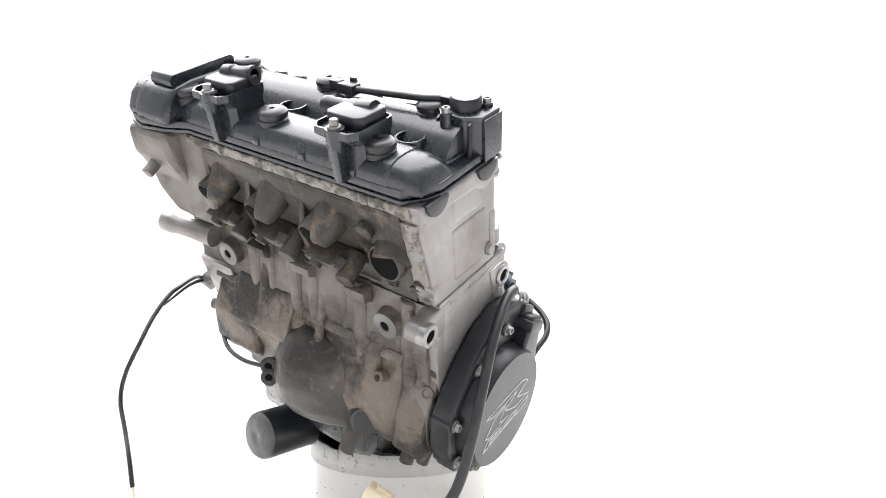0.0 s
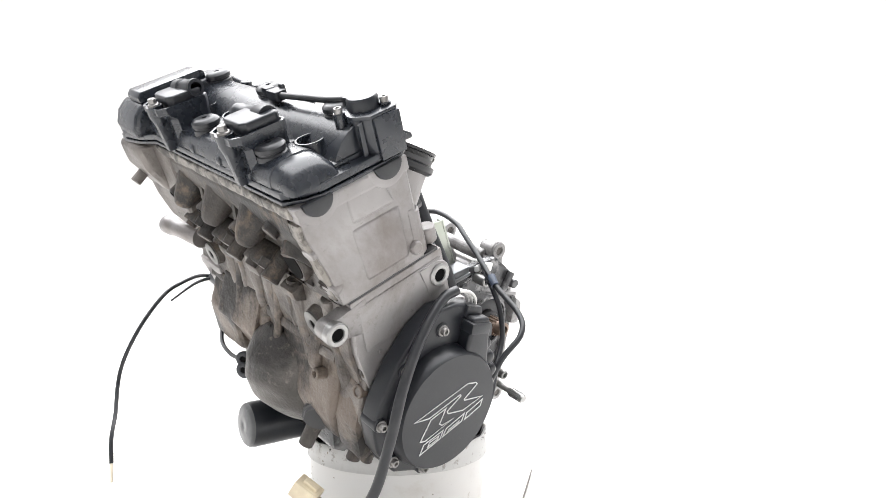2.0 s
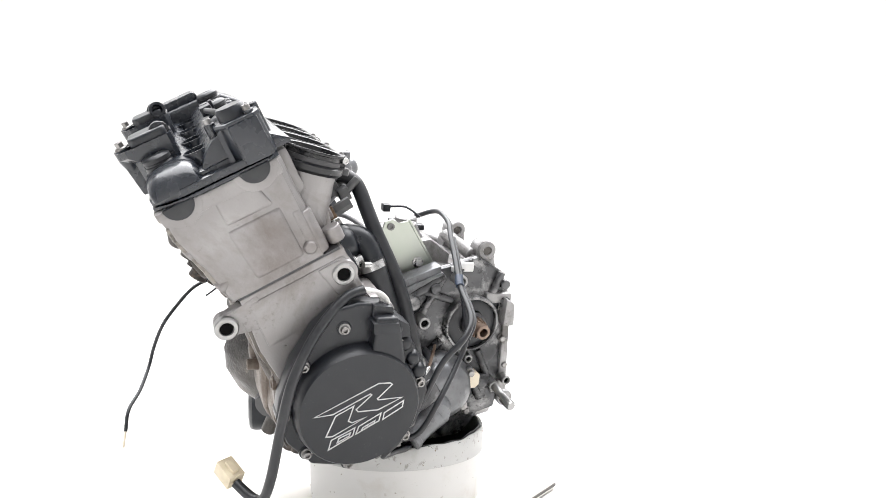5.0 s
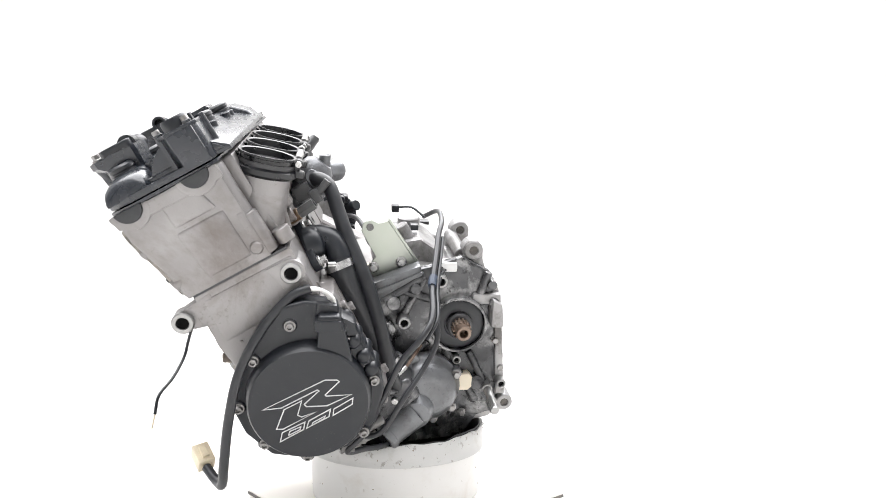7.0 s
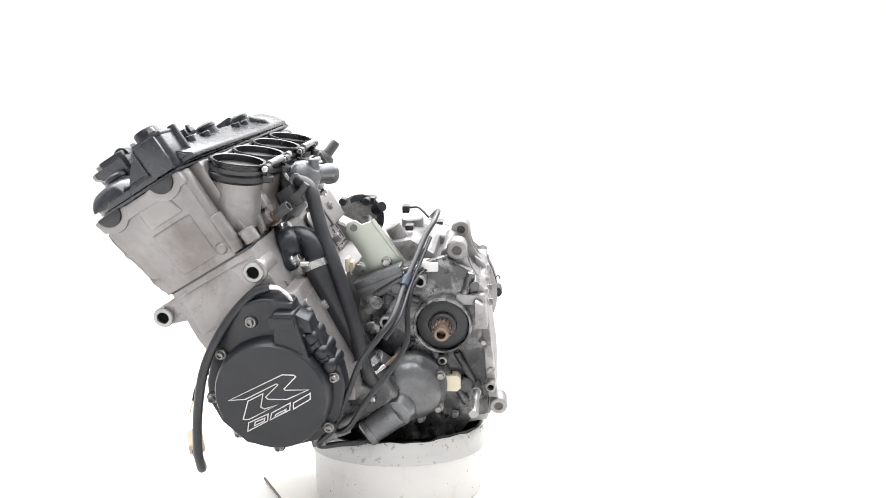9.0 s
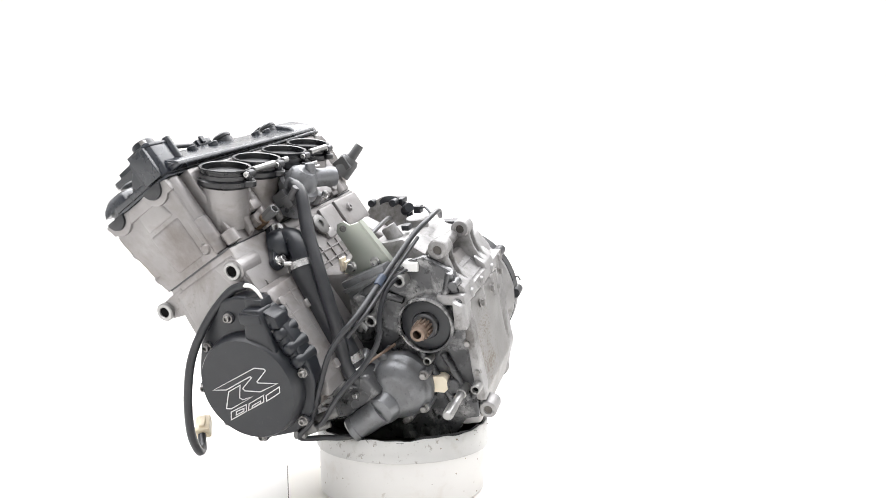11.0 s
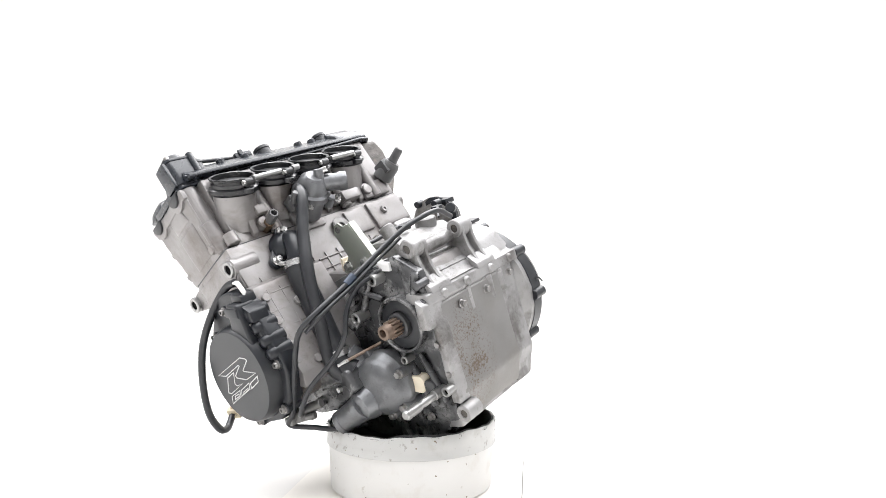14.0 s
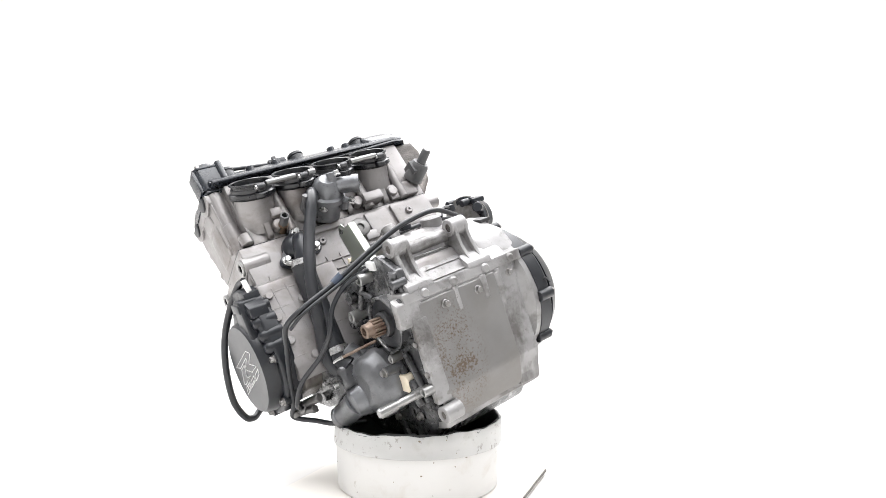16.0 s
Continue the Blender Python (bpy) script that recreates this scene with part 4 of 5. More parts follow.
# left edge rib down the back
prism(bm, [(-0.09, -0.02), (-0.108, -0.03), (-0.112, -0.07), (-0.09, -0.07)], -0.148, -0.10, lfh, 0.006)
prism(bm, [(-0.10, -0.06), (-0.112, -0.06), (-0.128, -0.2), (-0.112, -0.2)], -0.128, -0.10, lfh, 0.003)
# swing-arm style mounting lugs on top, two arms and a tie
for l0, l1 in ((-0.106, -0.076), (0.020, 0.050)):
    arm = [(-0.078, 0.036), (-0.083, 0.020), (-0.092, 0.004), (-0.106, -0.012), (-0.106, -0.03), (-0.06, -0.03)]
    rod(bm, lfh(l0, -0.060, 0.050), lfh(l1, -0.060, 0.050), 0.0165, 0.0165, 24)
    for x0, x1 in ((l0, l0 + 0.007), (l1 - 0.007, l1)):
        prism(bm, [(-0.03, -0.01)] + arc(-0.060, 0.050, 0.0175, 60, 190, 10) + arm, x0, x1, lfh, 0.002, 2)
    prism(bm, [(-0.03, -0.01), (-0.04, 0.04), (-0.062, 0.04), (-0.074, 0.012), (-0.096, -0.016), (-0.096, -0.03), (-0.06, -0.03)], l0, l1, lfh, 0.002, 2)
    prism(bm, [(-0.085, 0.006), (-0.104, -0.008), (-0.108, -0.018), (-0.09, -0.02)], l0 - 0.012, l1 + 0.010, lfh, 0.003)
rod(bm, lfh(-0.09, -0.045, 0.038), lfh(0.03, -0.045, 0.040), 0.0115)
prism(bm, [(-0.02, 0.0), (-0.032, 0.020), (-0.045, 0.022), (-0.072, 0.003), (-0.102, -0.02), (-0.02, -0.03)], -0.09, 0.03, lfh, 0.004)


def slope(l, s, up):
    return lfh(l, -0.047 - 0.055 * s - 0.63 * up, 0.0215 - 0.0415 * s + 0.78 * up)


for l0, l1, s0, s1 in ((-0.066, 0.016, 0.50, 0.54), (-0.066, 0.016, 0.86, 0.90), (-0.066, -0.063, 0.5, 0.9), (0.013, 0.016, 0.5, 0.9)):
    box(bm, l0, l1, s0, s1, -0.003, 0.0022, 0, 1, lambda v: slope(v.x, v.y, v.z))
prism(bm, [(0.10, 0.0), (0.085, 0.045), (0.02, 0.055), (-0.02, 0.03), (-0.02, -0.02)], -0.055, 0.09, lfh, 0.008)
rod(bm, lfh(-0.03, 0.03, 0.03), lfh(-0.03, 0.055, 0.072), 0.014)
rod(bm, lfh(0.05, 0.03, 0.03), lfh(0.05, 0.03, 0.068), 0.02)
turned(bm, lfh(0.085, 0.0, -0.108), lfh(0.134, 0.0, -0.108), [(0, 0.100), (0.55, 0.116), (0.7, 0.126), (1, 0.126)], 48)
gear = part("gearbox_case", bm, ALU_GEAR, engine, "cast aluminium gearbox case with mounting lugs", lump=(0.012, 0.0014, 38))
bm = B()
prism(bm, [(-0.100, -0.034), (-0.109, -0.038), (-0.1165, -0.115), (-0.1265, -0.19), (-0.115, -0.243), (-0.09, -0.23), (-0.09, -0.05)], -0.112, 0.058, lfh, 0.006, 3)
part("rear_plate", bm, ALU_STAIN, gear, "flat rear wall with brown speckled stains", lump=(0.014, 0.0012, 26))
for p, r, hole, d in ((lfh(-0.109, -0.061, 0.051), 0.0158, 0.0072, 0.02), (lfh(0.017, -0.061, 0.052), 0.0158, 0.0074, 0.02), (lfh(-0.1279, -0.1293, -0.2176), 0.0145, 0.0068, 0.02)):
    bm = B()
    ring(bm, p + Vector((0.034, 0, 0)), p, r, hole, 28, d)
    part("mount_lug", bm, ALU_GEAR, gear, "machined mounting lug")
    bore_shade(p + Vector((0.034, 0, 0)), p, hole, 0.005, gear, GREASE)
for l, f, h in ((0.013, -0.1035, -0.055), (-0.059, -0.1055, -0.055), (0.09, -0.10, -0.05)):
    bm = B()
    hexbolt(bm, lfh(l, f - 0.006, h), (0, -1, 0.05), 0.0058, 0.0085, 1.3)
    part("bolt", bm, BOLT, gear)

# oily recess behind the front sprocket
bm = B()
prism(bm, [(0.10, 0.0), (-0.04, 0.045), (-0.088, 0.02), (-0.102, -0.05), (-0.114, -0.15), (-0.112, -0.235), (-0.02, -0.265), (0.07, -0.25), (0.10, -0.13)], -0.1215, -0.105, lfh, 0.004)
ring(bm, lfh(-0.10, -0.038, -0.068), lfh(-0.138, -0.038, -0.068), 0.0485, 0.043, 36, 0.012)
for p0, p1, r in (((-0.125, -0.02, -0.115), (-0.13, -0.075, -0.21), 0.007), ((-0.125, -0.06, -0.12), (-0.128, -0.10, -0.20), 0.006), ((-0.124, 0.0, -0.03), (-0.126, 0.06, -0.01), 0.006),
                  ((-0.124, 0.01, -0.10), (-0.126, 0.05, -0.14), 0.008), ((-0.124, 0.02, 0.01), (-0.126, 0.06, -0.07), 0.006), ((-0.124, -0.07, -0.03), (-0.126, -0.085, 0.02), 0.007), ((-0.124, 0.02, 0.015), (-0.126, 0.085, -0.03), 0.008)):
    rod(bm, p0, p1, r)
for f, h, r in ((-0.09, 0.0, 0.008), (-0.095, -0.03, 0.008), (0.035, -0.005, 0.009), (0.005, -0.13, 0.010), (-0.075, -0.175, 0.013), (0.07, -0.03, 0.012), (0.078, -0.075, 0.012)):
    rod(bm, lfh(-0.11, f, h), lfh(-0.137, f, h), r)
recess = part("sprocket_recess", bm, ALU_OILY, gear, "oily black recess round the output shaft", lump=(0.010, 0.0018, 44))
for p, r in ((lfh(-0.146, -0.004, 0.010), 0.0105), (lfh(-0.149, 0.053, -0.059), 0.0105), (lfh(-0.150, -0.022, -0.140), 0.0085), (lfh(-0.144, -0.037, -0.128), 0.0075), (lfh(-0.146, -0.116, -0.173), 0.0085)):
    bm = B()
    ring(bm, p + Vector((0.028, 0, 0)), p, r, r * 0.55, 20, 0.012)
    part("dowel_boss", bm, ALU_BRIGHT, recess, "bright hollow dowel")
    bore_shade(p + Vector((0.028, 0, 0)), p, r * 0.55, 0.012, recess)
bm = B()
turned(bm, lfh(-0.118, -0.038, -0.068), lfh(-0.1335, -0.038, -0.068), [(0, 0.0425), (0.9, 0.0425), (1, 0.0405), (1, 0.0235), (0.85, 0.0225), (0.85, 0.02)], 40)
part("oil_seal", bm, RUBBER, recess, "grey-black rubber oil seal")
# output shaft with splines
bm = B()
rod(bm, lfh(-0.12, -0.039, -0.067), lfh(-0.144, -0.039, -0.067), 0.0215, 0.0215, 28)
part("shaft_collar", bm, STEEL_DARK, recess, "steel shaft collar")
bm = B()
turned(bm, lfh(-0.14, -0.039, -0.067), lfh(-0.1775, -0.039, -0.066), [(0, 0.0125), (0.62, 0.0125), (0.64, 0.0122), (0.97, 0.012), (1, 0.0108), (1, 0.0072), (0.55, 0.0062), (0.55, 0)], 26)
for k in range(14):
    an = k * math.tau / 14
    d, s = Vector((0, math.cos(an), math.sin(an))), Vector((0, -math.sin(an), math.cos(an)))
    box(bm, -0.163, -0.142, -0.0015, 0.0015, 0.0115, 0.0155, 0.0005, 1, lambda v: Vector((v.x, -0.039, -0.067)) + s * v.y + d * v.z)
part("splined_shaft", bm, RUST, recess, "rusty splined output shaft")
bm = B()
prism(bm, [(-0.028, -0.158), (-0.06, -0.156), (-0.0665, -0.162), (-0.0665, -0.180), (-0.06, -0.186), (-0.042, -0.186), (-0.04, -0.176), (-0.028, -0.166)], -0.1385, -0.120, lfh, 0.002)
part("cream_window", bm, CREAM, recess, "cream plastic insert")
# gear shift shaft
bm = B()
turned(bm, lfh(-0.11, -0.0935, -0.180), lfh(-0.2155, -0.0895, -0.182), [(0, 0.0085), (0.35, 0.0085), (0.36, 0.0068), (0.6, 0.0068), (0.61, 0.006), (0.68, 0.006), (0.69, 0.0078), (0.97, 0.0078), (1, 0.0065)], 20)
for k in range(16):
    an = k * math.tau / 16
    d, s = Vector((0, math.cos(an), math.sin(an))), Vector((0, -math.sin(an), math.cos(an)))
    box(bm, -0.212, -0.186, -0.0008, 0.0008, 0.0072, 0.0086, 0, 1, lambda v: Vector((v.x, -0.0898, -0.182)) + s * v.y + d * v.z)
part("shift_shaft", bm, ALU_BRIGHT, gear, "shiny steel gear shift shaft")

# --- clutch cover on the right
bm = B()
CL = lfh(0, 0.0, -0.108)
turned(bm, CL + Vector((0.13, 0, 0)), CL + Vector((0.162, 0, 0)), [(0, 0.127), (0.8, 0.127), (1, 0.121)], 56)
turned(bm, CL + Vector((0.155, 0, 0)), CL + Vector((0.198, 0.004, 0)), [(0, 0.121), (0.45, 0.112), (0.8, 0.101), (1, 0.086), (1, 0)], 56)
for k in range(9):
    an = radians(20 + 40 * k)
    c = CL + Vector((0, math.cos(an), math.sin(an))) * 0.126
    rod(bm, c + Vector((0.128, 0, 0)), c + Vector((0.16, 0, 0)), 0.010)
clutch = part("clutch_cover", bm, STATOR, engine, "charcoal round clutch cover")
for k in range(9):
    an = radians(20 + 40 * k)
    c = CL + Vector((0, math.cos(an), math.sin(an))) * 0.126 + Vector((0.16, 0, 0))
    bm = B()
    capbolt(bm, c, (1, 0, 0), 0.0058, 0.006)
    part("bolt", bm, BOLT, clutch)
bm = B()
tube(bm, [CL + Vector((0.15, -0.118, 0.02)), CL + Vector((0.152, -0.128, 0.028)), CL + Vector((0.158, -0.132, 0.018))], 0.0015, 4, 6)
box(bm, 0.125, 0.15, -0.02, 0.03, 0.033, 0.04, 0.002)
part("clip", bm, STEEL_DARK, clutch)

# --- stator cover
SC = lfh(0, 0.197, -0.110)
bm = B()
base_o = [(0.236, 0.022), (0.205, 0.030), (0.17, 0.028), (0.15, 0.006), (0.128, -0.02), (0.098, -0.075), (0.093, -0.105), (0.104, -0.155), (0.14, -0.195), (0.2, -0.212), (0.25, -0.203), (0.285, -0.168), (0.302, -0.13), (0.30, -0.10), (0.286, -0.05), (0.262, -0.005)]
prism(bm, base_o, -0.249, -0.279, lfh, 0.005, 3)
prism(bm, [(0.186, 0.016), (0.156, 0.016), (0.150, -0.004), (0.136, -0.060), (0.190, -0.060), (0.186, -0.010)], -0.262, -0.2985, lfh, 0.005, 3)
prism(bm, [(0.191, 0.010), (0.155, 0.010), (0.153, -0.006), (0.189, -0.006)], -0.255, -0.3015, lfh, 0.003)
prism(bm, [(0.156, 0.012), (0.136, 0.002), (0.132, -0.016), (0.154, -0.016)], -0.255, -0.289, lfh, 0.003)
prism(bm, [(0.188, 0.029), (0.160, 0.026), (0.156, 0.010), (0.188, 0.012)], -0.255, -0.284, lfh, 0.003)
turned(bm, SC + Vector((-0.262, 0, -0.002)), SC + Vector((-0.3035, 0, -0.002)), [(0, 0.0885), (0.55, 0.0865), (0.9, 0.0835), (1, 0.0805), (1, 0)], 72)
SBOLTS = [(0.223, -0.004), (0.272, -0.055), (0.146, -0.024), (0.108, -0.088), (0.293, -0.126), (0.259, -0.183), (0.2, -0.205), (0.121, -0.17)]
prism(bm, [(0.160, 0.006), (0.146, 0.006), (0.107, -0.068), (0.112, -0.080), (0.135, -0.080), (0.175, -0.005)], -0.250, -0.2845, lfh, 0.004, 3)
stator = part("stator_cover", bm, STATOR, engine, "charcoal stator cover with an outlined emblem")
for f, h in SBOLTS:
    bm = B()
    rod(bm, lfh(-0.25, f, h), lfh(-0.2815, f, h), 0.0098)
    part("bolt_boss", bm, STATOR, stator)
    bm = B()
    ring(bm, lfh(-0.2812, f, h), lfh(-0.2835, f, h), 0.0078, 0.005, 18, 0.002)
    capbolt(bm, lfh(-0.2825, f, h), LEFT, 0.0056, 0.0062)
    part("bolt", bm, BOLT, stator)
# emblem, as plain outlined shapes


def stroke(bm, pts, w):
    """A flat printed outline, mitred at its corners, through the points (f, h) on the cover's face."""
    n = len(pts)
    P = [Vector(p) for p in pts]
    rings = [[], [], [], []]
    for i in range(n):
        d0, d1 = (P[i] - P[i - 1]).normalized(), (P[(i + 1) % n] - P[i]).normalized()
        n0, n1 = Vector((-d0.y, d0.x)), Vector((-d1.y, d1.x))
        m = n0 + n1
        m = m * (w / 2 * min(2.0 / max(m.length_squared, 1e-6), 2.2 / max(m.length, 1e-3)))
        for k, (sg, x) in enumerate(((-1, -0.3042), (1, -0.3042), (1, -0.3028), (-1, -0.3028))):
            q = P[i] + m * sg
            rings[k].append(bm.verts.new((x, q.x, q.y)))
    for k in range(4):
        a, b = rings[k], rings[(k + 1) % 4]
        for i in range(n):
            bm.faces.new((a[i], a[(i + 1) % n], b[(i + 1) % n], b[i]))


EMBLEM = [
    [(0.2585, -0.1166), (0.176, -0.074), (0.16, -0.0743), (0.1569, -0.0769), (0.1756, -0.0964), (0.1741, -0.0982), (0.1403, -0.097), (0.1729, -0.113), (0.2005, -0.1134), (0.2035, -0.1098), (0.1839, -0.0902), (0.1862, -0.0885), (0.2341, -0.1144)],
    [(0.2304, -0.1171), (0.2407, -0.1468), (0.2322, -0.147), (0.1885, -0.1224), (0.2071, -0.129), (0.2124, -0.1263), (0.2071, -0.1045)],
    [(0.2332, -0.1524), (0.2027, -0.1371), (0.2045, -0.1486), (0.236, -0.1666)],
    [(0.1972, -0.1354), (0.1683, -0.1184), (0.1701, -0.1298), (0.2006, -0.1469)],
    [(0.1637, -0.1185), (0.138, -0.1023), (0.1388, -0.1119), (0.1646, -0.1282)],
    [(0.2231, -0.1508), (0.2083, -0.1441), (0.2092, -0.1485), (0.2249, -0.157)],
    [(0.1919, -0.1382), (0.1755, -0.1288), (0.1763, -0.1323), (0.1936, -0.1426)],
]
for pts in EMBLEM:
    bm = B()
    stroke(bm, pts, 0.0015)
    part("emblem_outline", bm, WHITE_INK, stator, "thin white printed outline")

# casting between the stator cover and the pump, and the pale split flange under the bracket
bm = B()
prism(bm, [(0.2043, -0.20), (0.13, -0.160), (0.0487, -0.1297), (0.0264, -0.1626), (0.0866, -0.2092), (0.144, -0.2260), (0.1868, -0.2255), (0.2037, -0.2178)], -0.200, -0.10, lfh, 0.009, 3)
rod(bm, lfh(-0.19, 0.125, -0.196), lfh(-0.209, 0.125, -0.196), 0.0085)
prism(bm, [(0.15, -0.150), (0.105, -0.128), (0.06, -0.150), (0.12, -0.178)], -0.208, -0.15, lfh, 0.008, 3)
part("lower_casting", bm, ALU_OILY, case, "dark oily casting below the hoses", lump=(0.012, 0.0012, 36))
bm = B()
prism(bm, [(0.108, 0.000), (0.0283, 0.0318), (0.024, 0.012), (0.092, -0.031)], -0.129, -0.10, lfh, 0.003)
prism(bm, [(0.104, -0.012), (0.026, 0.022), (0.025, 0.0165), (0.100, -0.0185)], -0.1325, -0.12, lfh, 0.0015)
part("split_flange", bm, ALU_PUMP, gear, "grey machined split flange", lump=(0.012, 0.0006, 36))

# --- water pump
bm = B()
turned(bm, lfh(-0.105, 0.014, -0.172), lfh(-0.183, 0.014, -0.172), [(0, 0.054), (0.35, 0.054), (0.4, 0.058), (0.55, 0.058), (0.6, 0.055), (0.85, 0.048), (1, 0.032), (1, 0)], 40)
turned(bm, lfh(-0.15, 0.030, -0.192), lfh(-0.202, 0.036, -0.198), [(0, 0.034), (0.6, 0.030), (0.9, 0.024), (1, 0.014), (1, 0)], 28)
tube(bm, [lfh(-0.186, 0.034, -0.196), lfh(-0.192, 0.056, -0.212), lfh(-0.200, 0.070, -0.221), lfh(-0.206, 0.080, -0.228)], 0.025, 6, 22, 0.020)
rod(bm, lfh(-0.202, 0.073, -0.2235), lfh(-0.2075, 0.083, -0.230), 0.0222)
for f, h in ((-0.035, -0.145), (0.0, -0.225), (-0.03, -0.205), (0.035, -0.12)):
    rod(bm, lfh(-0.11, f, h), lfh(-0.158, f, h), 0.0085)
rod(bm, lfh(-0.15, 0.05, -0.145), lfh(-0.165, 0.075, -0.118), 0.022)
pump = part("water_pump", bm, ALU_PUMP, engine, "grey cast water pump with an open inlet", lump=(0.012, 0.0009, 40))
# Black disc paints the shade in the open inlet.
bm = B()
turned(bm, lfh(-0.204, 0.0795, -0.2275), lfh(-0.2082, 0.0842, -0.2308), [(0, 0.0), (0, 0.0165), (1, 0.0175), (1, 0)], 22)
part("inlet_shade", bm, VOID, pump)
for f, h in ((-0.035, -0.145), (0.0, -0.225), (-0.03, -0.205)):
    bm = B()
    hexbolt(bm, lfh(-0.158, f, h), LEFT, 0.006, 0.008)
    part("bolt", bm, BOLT, pump)
bm = B()
box(bm, -0.197, -0.186, 0.062, 0.086, -0.172, -0.160, 0.002)
rod(bm, lfh(-0.186, 0.066, -0.166), lfh(-0.206, 0.07, -0.166), 0.005)
rod(bm, lfh(-0.19, 0.08, -0.160), lfh(-0.19, 0.08, -0.178), 0.0045)
part("small_bracket", bm, STEEL, pump, "bright steel hose bracket")

# linkage rod and clamp near the pump
bm = B()
tube(bm, [lfh(-0.13, 0.022, -0.106), lfh(-0.15, 0.033, -0.1105), lfh(-0.187, 0.054, -0.1192)], 0.0027, 5, 10)
part("copper_pipe", bm, RUST, pump, "rusty thin pipe")
bm = B()
rod(bm, lfh(-0.183, 0.052, -0.118), lfh(-0.206, 0.0752, -0.129), 0.0036)
part("pipe_tip", bm, STEEL, pump)

# --- coolant hoses
bm = B()
prism(bm, arc(-0.178, 0.140, 0.0125, 120, 285, 8) + arc(-0.113, 0.150, 0.0125, 285, 400, 6) + arc(-0.137, 0.189, 0.0125, 20, 150, 8), 0.1455, 0.134, lambda b, l, a: lba(l, b, a), 0.002)
turned(bm, lba(-0.145, 0.140, 0.160), lba(-0.146, 0.116, 0.157), [(0, 0.031), (0.4, 0.029), (0.8, 0.024), (1, 0.016), (1, 0)], 28)
tube(bm, [lba(-0.138, 0.142, 0.165), lba(-0.139, 0.124, 0.164), lba(-0.144, 0.110, 0.152), lba(-0.152, 0.107, 0.132), lba(-0.159, 0.111, 0.112)], 0.0200, 6, 26, 0.0188)
elbow = part("water_elbow", bm, PLASTIC, engine, "black water outlet elbow bolted to the block")
for l, a in ((-0.178, 0.140), (-0.137, 0.189), (-0.113, 0.150)):
    bm = B()
    hexbolt(bm, lba(l, 0.134, a), -BFWD, 0.0066, 0.012, 1.45)
    part("bolt", bm, STEEL, elbow)
bm = B()
tube(bm, [lba(-0.158, 0.111, 0.122), lfh(-0.166, 0.150, 0.028), lfh(-0.172, 0.122, -0.03), lfh(-0.178, 0.095, -0.085), lfh(-0.180, 0.075, -0.125), lfh(-0.172, 0.055, -0.142)], 0.0208, 8, 24)
hose = part("radiator_hose", bm, RUBBER, engine, "thick black coolant hose")
for p0, p1 in (((-0.1598, 0.1588, 0.0475), (-0.1628, 0.1545, 0.0375)), ((-0.1785, 0.0835, -0.108), (-0.1795, 0.078, -0.119))):
    bm = B()
    turned(bm, p0, p1, [(0, 0.0205), (0, 0.0228), (1, 0.0228), (1, 0.0205)], 32)
    q = Vector(p0) + Vector((-0.021, 0.010, 0.003))
    rod(bm, q + Vector((-0.002, 0.006, 0)), q + Vector((0.002, -0.006, -0.001)), 0.0045)
    part("hose_clamp", bm, STEEL, hose, "shiny steel hose clamp")
bm = B()
tube(bm, [lba(-0.075, 0.095, 0.228), lba(-0.09, 0.086, 0.236), lba(-0.103, 0.074, 0.218), lfh(-0.125, 0.158, 0.115), lfh(-0.142, 0.146, 0.085), lfh(-0.172, 0.117, 0.022), lfh(-0.190, 0.093, -0.052), lfh(-0.202, 0.078, -0.115), lfh(-0.19, 0.065, -0.15)], 0.0112, 8, 16)
part("bypass_hose", bm, RUBBER, engine, "dusty black bypass hose")

# --- thermostat housing
bm = B()
turned(bm, lba(-0.055, 0.145, 0.215), lba(-0.055, 0.068, 0.248), [(0, 0.030), (0.45, 0.030), (0.48, 0.036), (0.62, 0.036), (0.66, 0.030), (0.9, 0.025), (1, 0.016), (1, 0)], 32)
turned(bm, lba(-0.052, 0.085, 0.240), lba(-0.002, 0.060, 0.218), [(0, 0.0165), (0.75, 0.0165), (0.8, 0.0185), (1, 0.0178), (1, 0.0135), (0.5, 0.012), (0.5, 0)], 26)
rod(bm, lba(-0.060, 0.098, 0.234), lba(-0.092, 0.09, 0.242), 0.011)
rod(bm, lba(-0.047, 0.075, 0.230), lba(-0.047, 0.060, 0.256), 0.009)
rod(bm, lba(-0.030, 0.11, 0.200), lba(-0.030, 0.09, 0.208), 0.0095)
therm = part("thermostat_housing", bm, ALU_PUMP, engine, "grey cast thermostat housing with a bolted cap")
for p, d in ((lba(-0.037, 0.060, 0.246), lba(0, -0.4, 0.9)), (lba(-0.02, 0.09, 0.198), lba(0, -0.9, 0.4)), (lba(-0.075, 0.105, 0.205), lba(0, -0.9, 0.4))):
    bm = B()
    hexbolt(bm, p, d, 0.0058, 0.010, 1.35)
    part("bolt", bm, STEEL, therm)

# sensors and plugs on the intake side
bm = B()
rod(bm, lba(-0.150, 0.152, 0.211), lba(-0.152, 0.126, 0.212), 0.0095)
sens = part("temperature_sensor", bm, BRASS, engine, "brass temperature sensor with a grey plug")
bm = B()
turned(bm, lba(-0.152, 0.130, 0.212), lba(-0.154, 0.100, 0.215), [(0, 0.0085), (0.3, 0.0092), (0.95, 0.0092), (1, 0.0085), (1, 0.006), (0.6, 0.005), (0.6, 0)], 6)
part("plug", bm, GREY_PLASTIC, sens, "dark grey plug")
bm = B()
turned(bm, lba(0.176, 0.145, 0.235), lba(0.192, 0.108, 0.250), [(0, 0.021), (0.8, 0.021), (1, 0.017), (1, 0)], 20)
